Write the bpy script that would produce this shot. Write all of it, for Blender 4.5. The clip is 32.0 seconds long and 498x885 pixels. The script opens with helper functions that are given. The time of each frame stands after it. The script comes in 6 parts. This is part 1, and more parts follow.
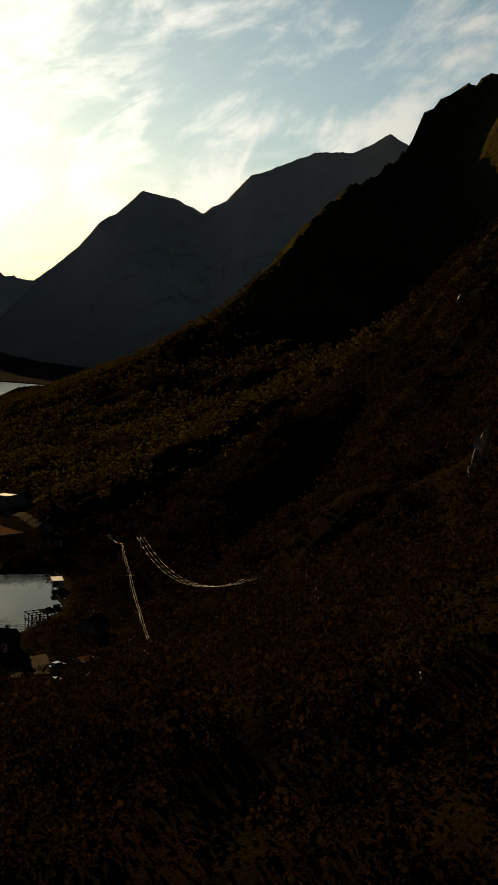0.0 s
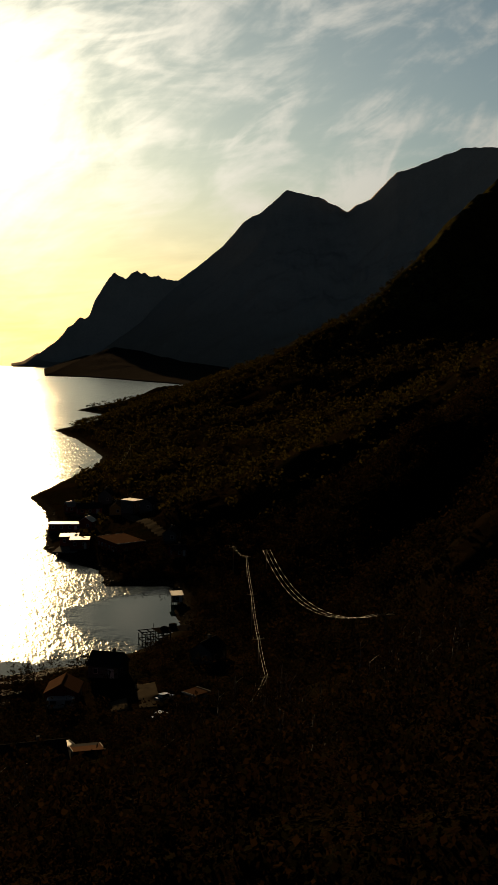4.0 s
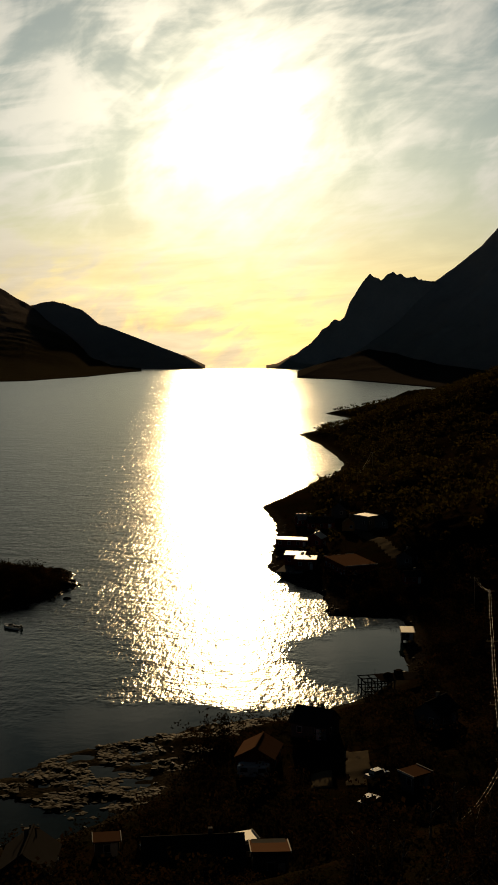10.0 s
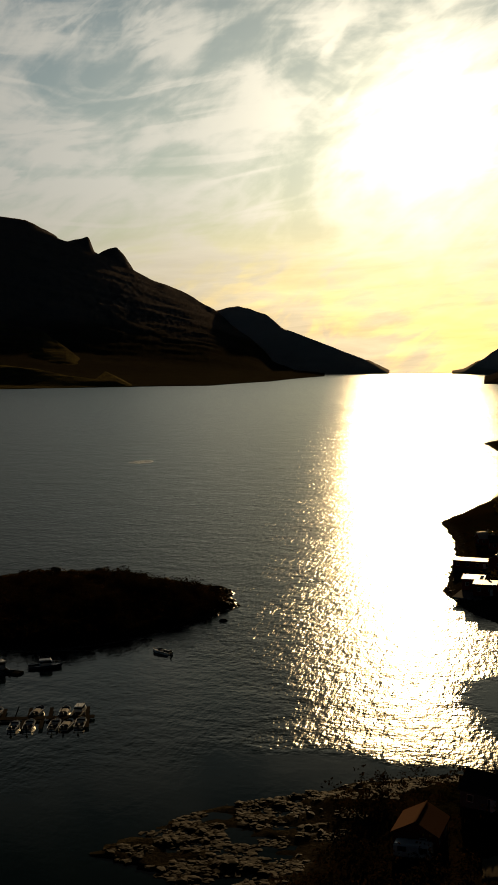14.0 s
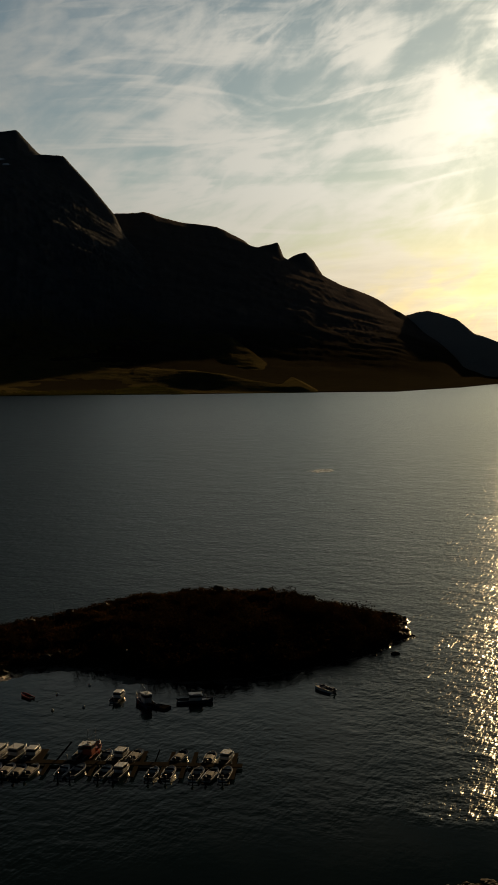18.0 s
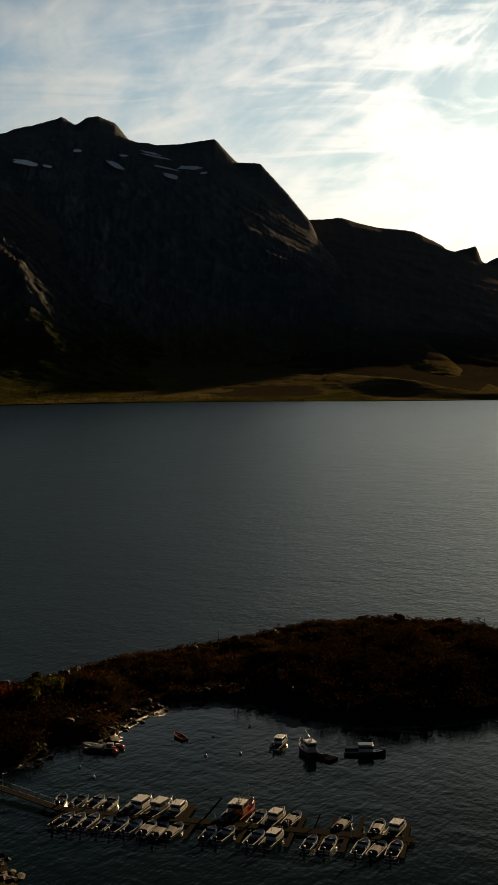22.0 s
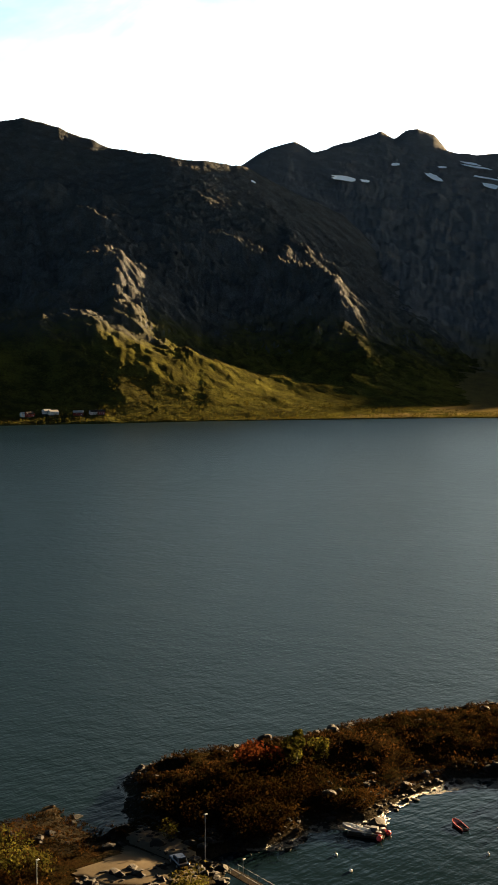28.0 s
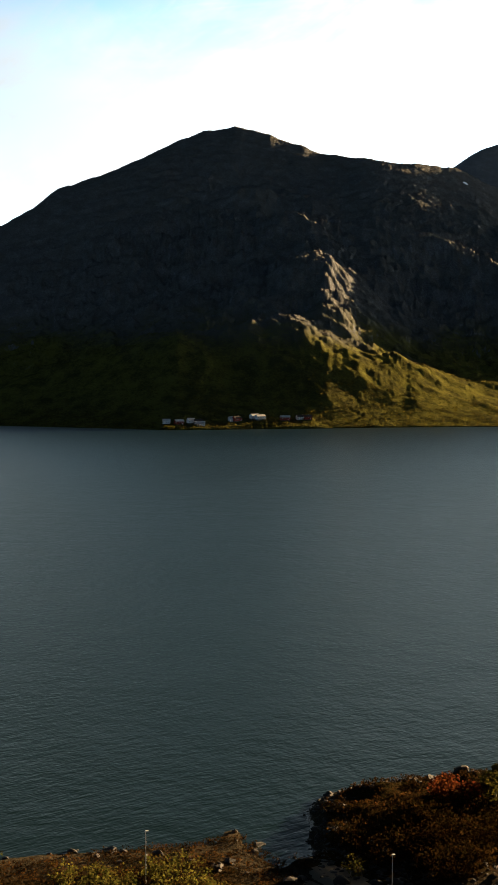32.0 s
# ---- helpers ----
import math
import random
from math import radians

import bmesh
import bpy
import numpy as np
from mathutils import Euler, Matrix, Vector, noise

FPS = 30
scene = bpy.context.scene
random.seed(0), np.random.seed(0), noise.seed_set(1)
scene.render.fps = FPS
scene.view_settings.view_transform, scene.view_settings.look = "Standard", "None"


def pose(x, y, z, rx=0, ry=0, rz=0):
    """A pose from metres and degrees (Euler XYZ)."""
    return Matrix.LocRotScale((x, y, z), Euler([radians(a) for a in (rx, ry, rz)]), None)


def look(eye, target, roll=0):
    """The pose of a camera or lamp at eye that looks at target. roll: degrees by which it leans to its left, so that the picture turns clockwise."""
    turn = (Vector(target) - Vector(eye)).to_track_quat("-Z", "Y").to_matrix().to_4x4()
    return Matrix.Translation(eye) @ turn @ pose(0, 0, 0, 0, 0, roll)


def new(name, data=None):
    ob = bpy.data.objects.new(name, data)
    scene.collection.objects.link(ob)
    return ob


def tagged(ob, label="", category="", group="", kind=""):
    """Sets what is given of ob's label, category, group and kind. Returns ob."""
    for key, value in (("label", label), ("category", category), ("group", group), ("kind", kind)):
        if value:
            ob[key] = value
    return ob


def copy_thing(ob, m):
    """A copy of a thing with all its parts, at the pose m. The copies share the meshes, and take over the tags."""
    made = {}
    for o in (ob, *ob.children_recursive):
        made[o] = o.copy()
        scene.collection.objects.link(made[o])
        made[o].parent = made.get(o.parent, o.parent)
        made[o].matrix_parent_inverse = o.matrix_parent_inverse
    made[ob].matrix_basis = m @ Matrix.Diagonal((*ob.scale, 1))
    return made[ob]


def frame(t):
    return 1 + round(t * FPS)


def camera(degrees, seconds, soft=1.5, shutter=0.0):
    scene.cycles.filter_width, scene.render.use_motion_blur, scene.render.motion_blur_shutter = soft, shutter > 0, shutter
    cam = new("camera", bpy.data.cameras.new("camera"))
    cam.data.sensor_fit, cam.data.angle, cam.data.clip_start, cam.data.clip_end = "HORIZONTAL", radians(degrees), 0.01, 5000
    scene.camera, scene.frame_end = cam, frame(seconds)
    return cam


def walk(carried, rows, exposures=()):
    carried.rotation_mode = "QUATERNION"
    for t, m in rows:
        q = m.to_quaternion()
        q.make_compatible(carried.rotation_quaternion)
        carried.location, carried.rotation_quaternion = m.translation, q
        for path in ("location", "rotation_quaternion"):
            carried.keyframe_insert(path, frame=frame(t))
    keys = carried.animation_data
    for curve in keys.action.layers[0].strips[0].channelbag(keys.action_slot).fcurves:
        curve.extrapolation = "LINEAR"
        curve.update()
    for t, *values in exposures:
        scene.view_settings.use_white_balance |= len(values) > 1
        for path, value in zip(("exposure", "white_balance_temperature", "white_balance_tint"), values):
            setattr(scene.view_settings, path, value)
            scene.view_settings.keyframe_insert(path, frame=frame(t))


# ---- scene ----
LENS = 23.365
# seconds, place, heading to the left of +y, tilt up, roll
PATH = [
    (0, -18.20, -103.76, 76.59, -15.786, -4.872, 0.027),
    (1, -15.60, -96.83, 76.39, -14.188, -4.856, 0.036),
    (2, -12.94, -89.92, 76.19, -12.594, -4.866, 0.021),
    (3, -10.38, -82.99, 75.99, -10.880, -4.878, -0.011),
    (4, -8.05, -76.03, 75.81, -8.950, -4.867, -0.032),
    (5, -5.97, -69.03, 75.65, -7.007, -4.870, -0.039),
    (6, -4.06, -61.99, 75.49, -4.943, -4.862, -0.035),
    (7, -2.36, -54.95, 75.35, -2.994, -4.845, -0.026),
    (8, -0.88, -47.94, 75.23, -0.977, -4.827, -0.026),
    (9, 0.41, -41.06, 75.13, 1.052, -4.801, -0.026),
    (10, 1.52, -34.25, 75.05, 3.191, -4.750, -0.034),
    (11, 2.36, -27.37, 74.98, 5.390, -4.684, -0.048),
    (12, 2.88, -20.29, 74.89, 7.583, -4.645, -0.046),
    (13, 3.04, -12.89, 74.77, 9.757, -4.590, -0.027),
    (14, 2.90, -5.27, 74.63, 11.967, -4.514, -0.017),
    (15, 2.47, 2.37, 74.50, 14.199, -4.455, -0.020),
    (16, 1.77, 9.86, 74.40, 16.437, -4.388, -0.025),
    (17, 0.81, 17.18, 74.32, 18.690, -4.315, -0.017),
    (18, -0.43, 24.41, 74.25, 20.931, -4.255, -0.007),
    (19, -1.94, 31.52, 74.20, 23.220, -4.183, -0.010),
    (20, -3.71, 38.47, 74.18, 25.485, -4.104, -0.018),
    (21, -5.82, 45.36, 74.19, 27.760, -4.032, -0.016),
    (22, -8.27, 52.19, 74.23, 30.175, -3.960, 0.008),
    (23, -10.85, 58.72, 74.28, 32.646, -3.878, 0.041),
    (24, -13.38, 64.77, 74.33, 35.118, -3.762, 0.053),
    (25, -15.90, 70.37, 74.38, 37.593, -3.652, 0.051),
    (26, -18.49, 75.60, 74.42, 40.114, -3.526, 0.045),
    (27, -20.97, 80.29, 74.48, 42.620, -3.408, 0.035),
    (28, -23.21, 84.30, 74.55, 45.142, -3.302, 0.020),
    (29, -25.11, 87.36, 74.63, 47.612, -3.212, 0.023),
    (30, -26.75, 89.61, 74.73, 50.067, -3.116, 0.075),
    (31, -28.30, 91.55, 74.84, 52.542, -3.069, 0.131),
    (32, -29.89, 93.65, 74.94, 55.043, -3.085, 0.138),
]
cam = camera(LENS, 32.0)


def aim(x, y, z, yaw, tilt, roll):
    return pose(x, y, z, 0, 0, yaw) @ pose(0, 0, 0, 90 + tilt) @ pose(0, 0, 0, 0, 0, roll)


EXPOSURES = [(0, 1.05, 6500, 10), (2, 0.75, 6500, 10), (4, 0.35, 6500, 10), (6, 0.1, 6500, 10), (14, 0.1, 6500, 10), (17, 0.22, 6500, 10), (19, 0.42, 6500, 12), (21, 1.03, 6500, 13), (22.5, 1.52, 6500, 13),
             (24, 2.25, 6600, 28), (25, 2.7, 6500, 12), (28.0, 3.7, 6500, 12), (28.7, 3.75, 6500, 16), (29.0, 3.95, 6900, 70), (29.6, 3.9, 7100, 95), (30.0, 3.75, 7100, 95), (30.3, 3.75, 6800, 60), (30.6, 3.75, 6500, 22), (32, 3.75, 6500, 14)]
walk(cam, [(t, aim(*row)) for t, *row in PATH], EXPOSURES)

# ---------------------------------------------------------------- sun and sky
SUN_TURN, SUN_UP = 3.9, 9.8  # degrees to the left of +y, degrees above the horizon
sun_way = Vector((-math.sin(radians(SUN_TURN)) * math.cos(radians(SUN_UP)),
                  math.cos(radians(SUN_TURN)) * math.cos(radians(SUN_UP)), math.sin(radians(SUN_UP))))
sun = new("sun", bpy.data.lights.new("sun", "SUN"))
sun.data.energy, sun.data.angle, sun.data.color = 4.2, radians(0.55), (1.0, 0.68, 0.33)
sun.matrix_basis = look(sun_way * 100, (0, 0, 0))


class Nodes:
    """Short hand for building a node tree."""

    def __init__(self, tree):
        self.tree = tree

    def add(self, kind, settings=None, **inputs):
        node = self.tree.nodes.new(kind)
        for key, value in (settings or {}).items():
            setattr(node, key, value)
        for key, value in inputs.items():
            self.put(node.inputs[int(key[1:]) if key[0] == "i" and key[1:].isdigit() else key.replace("_", " ")], value)
        return node

    def put(self, socket, value):
        if isinstance(value, bpy.types.NodeSocket):
            self.tree.links.new(value, socket)
        else:
            socket.default_value = value

    def math(self, op, a, b=0.0, c=0.0, clamp=False):
        return self.add("ShaderNodeMath", {"operation": op, "use_clamp": clamp}, i0=a, i1=b, i2=c).outputs[0]

    def vmath(self, op, a, b=(0, 0, 0)):
        n = self.add("ShaderNodeVectorMath", {"operation": op}, i0=a, i1=b)
        return n.outputs["Value"] if op in ("DOT_PRODUCT", "LENGTH") else n.outputs[0]

    def mix(self, f, a, b):
        return self.add("ShaderNodeMix", {"data_type": "RGBA"}, i0=f, i6=a, i7=b).outputs[2]

    def noise(self, vec, scale, detail=4.0, rough=0.55, distortion=0.0):
        n = self.add("ShaderNodeTexNoise", None, Vector=vec, Scale=scale, Detail=detail, Roughness=rough, Distortion=distortion)
        return n.outputs[0]

    def step(self, v, lo, hi):
        n = self.add("ShaderNodeMapRange", {"interpolation_type": "SMOOTHSTEP"}, i0=v, i1=lo, i2=hi)
        return n.outputs[0]

    def ramp(self, f, stops):
        n = self.tree.nodes.new("ShaderNodeValToRGB")
        e = n.color_ramp.elements
        while len(e) < len(stops):
            e.new(0.5)
        for el, (p, c) in zip(e, stops):
            el.position, el.color = p, (*c, 1)
        self.put(n.inputs[0], f)
        return n.outputs[0]


world = bpy.data.worlds.new("world")
scene.world = world
world.use_nodes = True
world.node_tree.nodes.clear()
w = Nodes(world.node_tree)
way = w.vmath("NORMALIZE", w.add("ShaderNodeTexCoord").outputs["Generated"])
xyz = w.add("ShaderNodeSeparateXYZ", None, Vector=way)
up = w.math("MAXIMUM", xyz.outputs[2], 0.012)
lifted = w.add("ShaderNodeCombineXYZ", None, X=xyz.outputs[0], Y=xyz.outputs[1], Z=up).outputs[0]
sky = w.add("ShaderNodeTexSky", {"sky_type": "NISHITA", "sun_disc": False, "sun_elevation": radians(SUN_UP),
                                 "sun_rotation": radians(-SUN_TURN), "air_density": 1.0, "dust_density": 0.7, "ozone_density": 3.0},
            Vector=lifted).outputs[0]
# thin high cloud, puffs and wind-drawn streaks that rise to the right
east = w.math("ARCTAN2", xyz.outputs[0], xyz.outputs[1])
height = w.math("ARCSINE", xyz.outputs[2])
dome = w.add("ShaderNodeCombineXYZ", None, X=east, Y=height, Z=0.0).outputs[0]


def drawn_out(turn, stretch):
    first = w.add("ShaderNodeMapping", None, Vector=dome, Rotation=(0, 0, radians(turn))).outputs[0]
    return w.add("ShaderNodeMapping", None, Vector=first, Scale=(1.0, stretch, 1.0)).outputs[0]


wisps = w.noise(drawn_out(-24, 1.8), 6.5, 8, 0.55, 1.2)
puffs = w.noise(drawn_out(-12, 1.7), 17.0, 6, 0.55, 0.9)
broad = w.noise(drawn_out(-10, 1.5), 4.0, 6, 0.55, 0.8)
fibre = w.noise(drawn_out(-33, 6.0), 9.0, 7, 0.6, 0.6)


def strands(turn, stretch, scale, bend):
    """Thin bright threads along the zero lines of a noise that is drawn out by the wind."""
    off = w.math("ABSOLUTE", w.math("SUBTRACT", w.noise(drawn_out(turn, stretch), scale, 4, 0.5, bend), 0.5))
    return w.math("SUBTRACT", 1.0, w.step(off, 0.0, 0.085))


feather = w.math("MULTIPLY", strands(-38, 3.0, 6.0, 1.5), w.step(w.noise(drawn_out(-20, 1.4), 5.0, 3, 0.5, 0.5), 0.42, 0.62))
streak = w.math("MULTIPLY", strands(-6, 6.0, 4.5, 0.9), w.step(w.noise(drawn_out(10, 1.5), 3.6, 3, 0.5, 0.5), 0.45, 0.62))
threads = w.math("MAXIMUM", feather, streak)
bars = w.noise(drawn_out(-3, 9.0), 5.0, 5, 0.55, 0.3)
thick = w.math("ADD", w.math("ADD", w.math("MULTIPLY", wisps, 0.36), w.math("MULTIPLY_ADD", bars, 0.10, w.math("MULTIPLY", puffs, 0.17))), w.math("ADD", w.math("MULTIPLY", broad, 0.30), w.math("MULTIPLY", fibre, 0.10)))
thick = w.math("MULTIPLY_ADD", threads, 0.050, thick)
# far to the left of the sun the cloud is a soft even veil
crisp = w.math("MULTIPLY_ADD", w.step(east, -0.62, -0.30), 0.6, 0.4)
thick = w.math("MULTIPLY_ADD", w.math("SUBTRACT", thick, 0.515), crisp, 0.515)
veil = w.step(thick, 0.462, 0.585)
low = w.math("SUBTRACT", 1.0, w.step(xyz.outputs[2], 0.0, 0.13))
toward = w.math("MAXIMUM", w.vmath("DOT_PRODUCT", way, tuple(sun_way)), 0.0)


def rise(power, gain):
    return w.math("MULTIPLY", w.math("POWER", toward, power), gain)


def tint(value, color):
    grey = w.add("ShaderNodeCombineColor", None, i0=value, i1=value, i2=value).outputs[0]
    return w.add("ShaderNodeMix", {"data_type": "RGBA", "blend_type": "MULTIPLY"}, i0=1.0, i6=(*color, 1), i7=grey).outputs[2]


def plus(a, b):
    return w.add("ShaderNodeMix", {"data_type": "RGBA", "blend_type": "ADD"}, i0=1.0, i6=a, i7=b).outputs[2]


pale = w.add("ShaderNodeMix", {"data_type": "RGBA", "blend_type": "MULTIPLY"}, i0=1.0, i6=sky, i7=(0.80, 0.87, 0.77, 1)).outputs[2]
milk = w.math("MULTIPLY", w.math("SUBTRACT", 1.0, w.step(xyz.outputs[2], 0.1, 0.38)), 1.15)
clear = plus(plus(pale, tint(rise(5.0, 1.9), (0.84, 1.0, 1.02))), tint(milk, (0.97, 1.0, 0.98)))
cloud = tint(w.math("ADD", 1.5, rise(5.0, 16.0)), (1.0, 0.97, 0.86))
# the veil thins out towards the zenith
veil = w.math("MULTIPLY", veil, w.math("MULTIPLY_ADD", w.step(xyz.outputs[2], 0.2, 0.46), -0.72, 0.88))
mixed = w.mix(veil, clear, cloud)
lit_cloud = w.math("MULTIPLY_ADD", w.step(thick, 0.435, 0.60), 1.8, 0.13)
mixed = plus(mixed, tint(w.math("ADD", rise(900.0, 40.0), w.math("MULTIPLY", lit_cloud, w.math("ADD", rise(150.0, 9.0), rise(45.0, 4.6)))), (1.0, 0.86, 0.54)))
mixed = plus(mixed, tint(w.math("MULTIPLY", low, rise(12.0, 2.4)), (1.0, 0.74, 0.36)))
# the long way through the air near the horizon takes out the blue
mixed = w.add("ShaderNodeMix", {"data_type": "RGBA", "blend_type": "MULTIPLY"}, i0=w.math("MULTIPLY", w.math("SUBTRACT", 1.0, w.step(xyz.outputs[2], 0.005, 0.15)), rise(9.0, 1.0)), i6=mixed, i7=(0.93, 0.80, 0.62, 1)).outputs[2]
banding = w.math("MULTIPLY_ADD", w.math("MULTIPLY", low, w.math("SUBTRACT", w.noise(drawn_out(-4, 7.0), 9.0, 6, 0.6, 0.4), 0.5)), 1.1, 1.0)
mixed = w.add("ShaderNodeMix", {"data_type": "RGBA", "blend_type": "MULTIPLY"}, i0=1.0, i6=mixed, i7=tint(banding, (1.0, 1.0, 1.0))).outputs[2]
# the half of the sky that lies away from the low sun is dimmer and bluer
turned = w.step(w.vmath("DOT_PRODUCT", way, tuple(sun_way)), -0.35, 0.72)
side = w.mix(turned, (0.44, 0.55, 0.70, 1), (1.0, 1.0, 1.0, 1))
mixed = w.add("ShaderNodeMix", {"data_type": "RGBA", "blend_type": "MULTIPLY"}, i0=1.0, i6=mixed, i7=side).outputs[2]
# and the deep blue overhead is darker than the pale air near the horizon
overhead = w.math("MULTIPLY_ADD", w.step(xyz.outputs[2], 0.25, 0.43), -0.86, 1.0)
mixed = w.add("ShaderNodeMix", {"data_type": "RGBA", "blend_type": "MULTIPLY"}, i0=1.0, i6=mixed, i7=tint(overhead, (1.0, 1.0, 1.0))).outputs[2]
back = w.add("ShaderNodeBackground", None, Color=mixed, Strength=0.035)
w.put(w.add("ShaderNodeOutputWorld").inputs[0], back.outputs[0])

# ---------------------------------------------------------------- materials


def material(name, rough=0.8, metal=0.0):
    m = bpy.data.materials.new(name)
    m.use_nodes = True
    n = Nodes(m.node_tree)
    b = m.node_tree.nodes["Principled BSDF"]
    b.inputs["Roughness"].default_value, b.inputs["Metallic"].default_value = rough, metal
    pos = n.add("ShaderNodeNewGeometry").outputs["Position"]
    return m, n, b, pos


def simple(name, color, rough=0.6, metal=0.0, grain=0.25, scale=3.0, random_tint=0.0):
    """Paint, plastic, wood or metal with grain and weathered patches."""
    m, n, b, _ = material(name, rough, metal)
    co = n.add("ShaderNodeTexCoord").outputs["Object"]
    f = n.math("MULTIPLY_ADD", n.noise(co, scale, 6), grain, n.math("MULTIPLY", n.noise(co, scale * 9, 3), grain * 0.6))
    if random_tint:
        f = n.math("ADD", f, n.math("MULTIPLY", n.add("ShaderNodeObjectInfo").outputs["Random"], random_tint))
    dark = tuple(c * (1 - 0.75 * min(1, grain * 2 + random_tint)) for c in color)
    n.put(b.inputs["Base Color"], n.mix(f, (*[min(1, c * 1.12) for c in color], 1), (*dark, 1)))
    n.put(b.inputs["Normal"], n.add("ShaderNodeBump", None, Strength=0.15, Distance=0.02, Height=n.noise(co, scale * 12, 4)).outputs[0])
    return m


def land(name, rock=(0.19, 0.175, 0.165), grass=(0.075, 0.075, 0.022), heath=(0.07, 0.038, 0.014), line=190.0, fade=110.0, size=1.0, bump=1.0, spots=(0.35, 0.8, 1.35)):
    """Bare rock on the steep and high parts, grass and heather on the rest."""
    m, n, b, pos = material(name, 0.95)
    geo = n.add("ShaderNodeNewGeometry")
    nz = n.add("ShaderNodeSeparateXYZ", None, Vector=geo.outputs["Normal"]).outputs[2]
    pz = n.add("ShaderNodeSeparateXYZ", None, Vector=pos).outputs[2]
    big, mid, fine = n.noise(pos, 0.006 / size, 6, 0.6), n.noise(pos, 0.035 / size, 7, 0.65), n.noise(pos, 0.25 / size, 6, 0.7)
    high = n.step(n.math("MULTIPLY_ADD", n.math("SUBTRACT", big, 0.5), fade * 2.5, pz), line - fade, line + fade)
    steep = n.math("SUBTRACT", 1.0, n.step(n.math("MULTIPLY_ADD", n.math("SUBTRACT", mid, 0.5), 0.3, nz), 0.46, 0.64))
    bare = n.math("MAXIMUM", n.math("MULTIPLY", high, 0.85), steep)
    green = n.mix(n.step(n.math("ADD", n.math("MULTIPLY", big, 0.25), n.math("ADD", n.math("MULTIPLY", mid, 0.45), n.math("MULTIPLY", fine, 0.3))), 0.42, 0.58), (*grass, 1), (*heath, 1))
    stone = n.ramp(n.math("ADD", n.math("MULTIPLY", mid, 0.5), n.math("MULTIPLY", fine, 0.5)),
                   [(0.3, tuple(c * spots[0] for c in rock)), (0.5, tuple(c * spots[1] for c in rock)), (0.7, tuple(c * spots[2] for c in rock))])
    n.put(b.inputs["Base Color"], n.mix(bare, green, stone))
    n.put(b.inputs["Specular IOR Level"], 0.0)
    n.put(b.inputs["Normal"], n.add("ShaderNodeBump", None, Strength=0.8, Distance=4.0 * size * bump,
                                    Height=n.math("MULTIPLY_ADD", mid, 1.5, fine)).outputs[0])
    return m


MAT_MOUNTAIN = land("mountain_rock_and_grass", rock=(0.076, 0.080, 0.087), grass=(0.062, 0.060, 0.014), heath=(0.026, 0.025, 0.009), line=165.0, fade=70.0, bump=1.8)
# rock and grass paled and flattened: distance haze put into the base colour
MAT_FAR_HAZE = land("far_rock_in_haze", rock=(0.60, 0.49, 0.42), grass=(0.44, 0.36, 0.29), heath=(0.38, 0.31, 0.25), line=120, size=2.0, bump=0.35, spots=(0.8, 0.95, 1.1))
# rock made lighter and bluer than the nearer mountain, as painted haze
MAT_SNOWY = land("high_rock_haze_tint", rock=(0.118, 0.123, 0.135), grass=(0.10, 0.082, 0.030), heath=(0.07, 0.056, 0.026), line=150.0, fade=75.0, spots=(0.6, 0.85, 1.25))
# the ridge's brown haze is put into a paler, more even rock colour
MAT_HORNS = land("horn_rock_haze_tint", rock=(0.15, 0.13, 0.12), grass=(0.034, 0.029, 0.016), heath=(0.030, 0.024, 0.015), line=130.0, fade=75.0, bump=0.4, spots=(0.75, 0.9, 1.15))
MAT_FOOT = land("foothill_heath", rock=(0.07, 0.06, 0.055), grass=(0.042, 0.036, 0.030), heath=(0.036, 0.030, 0.025), line=120, size=0.6, bump=0.4, spots=(0.8, 0.95, 1.1))


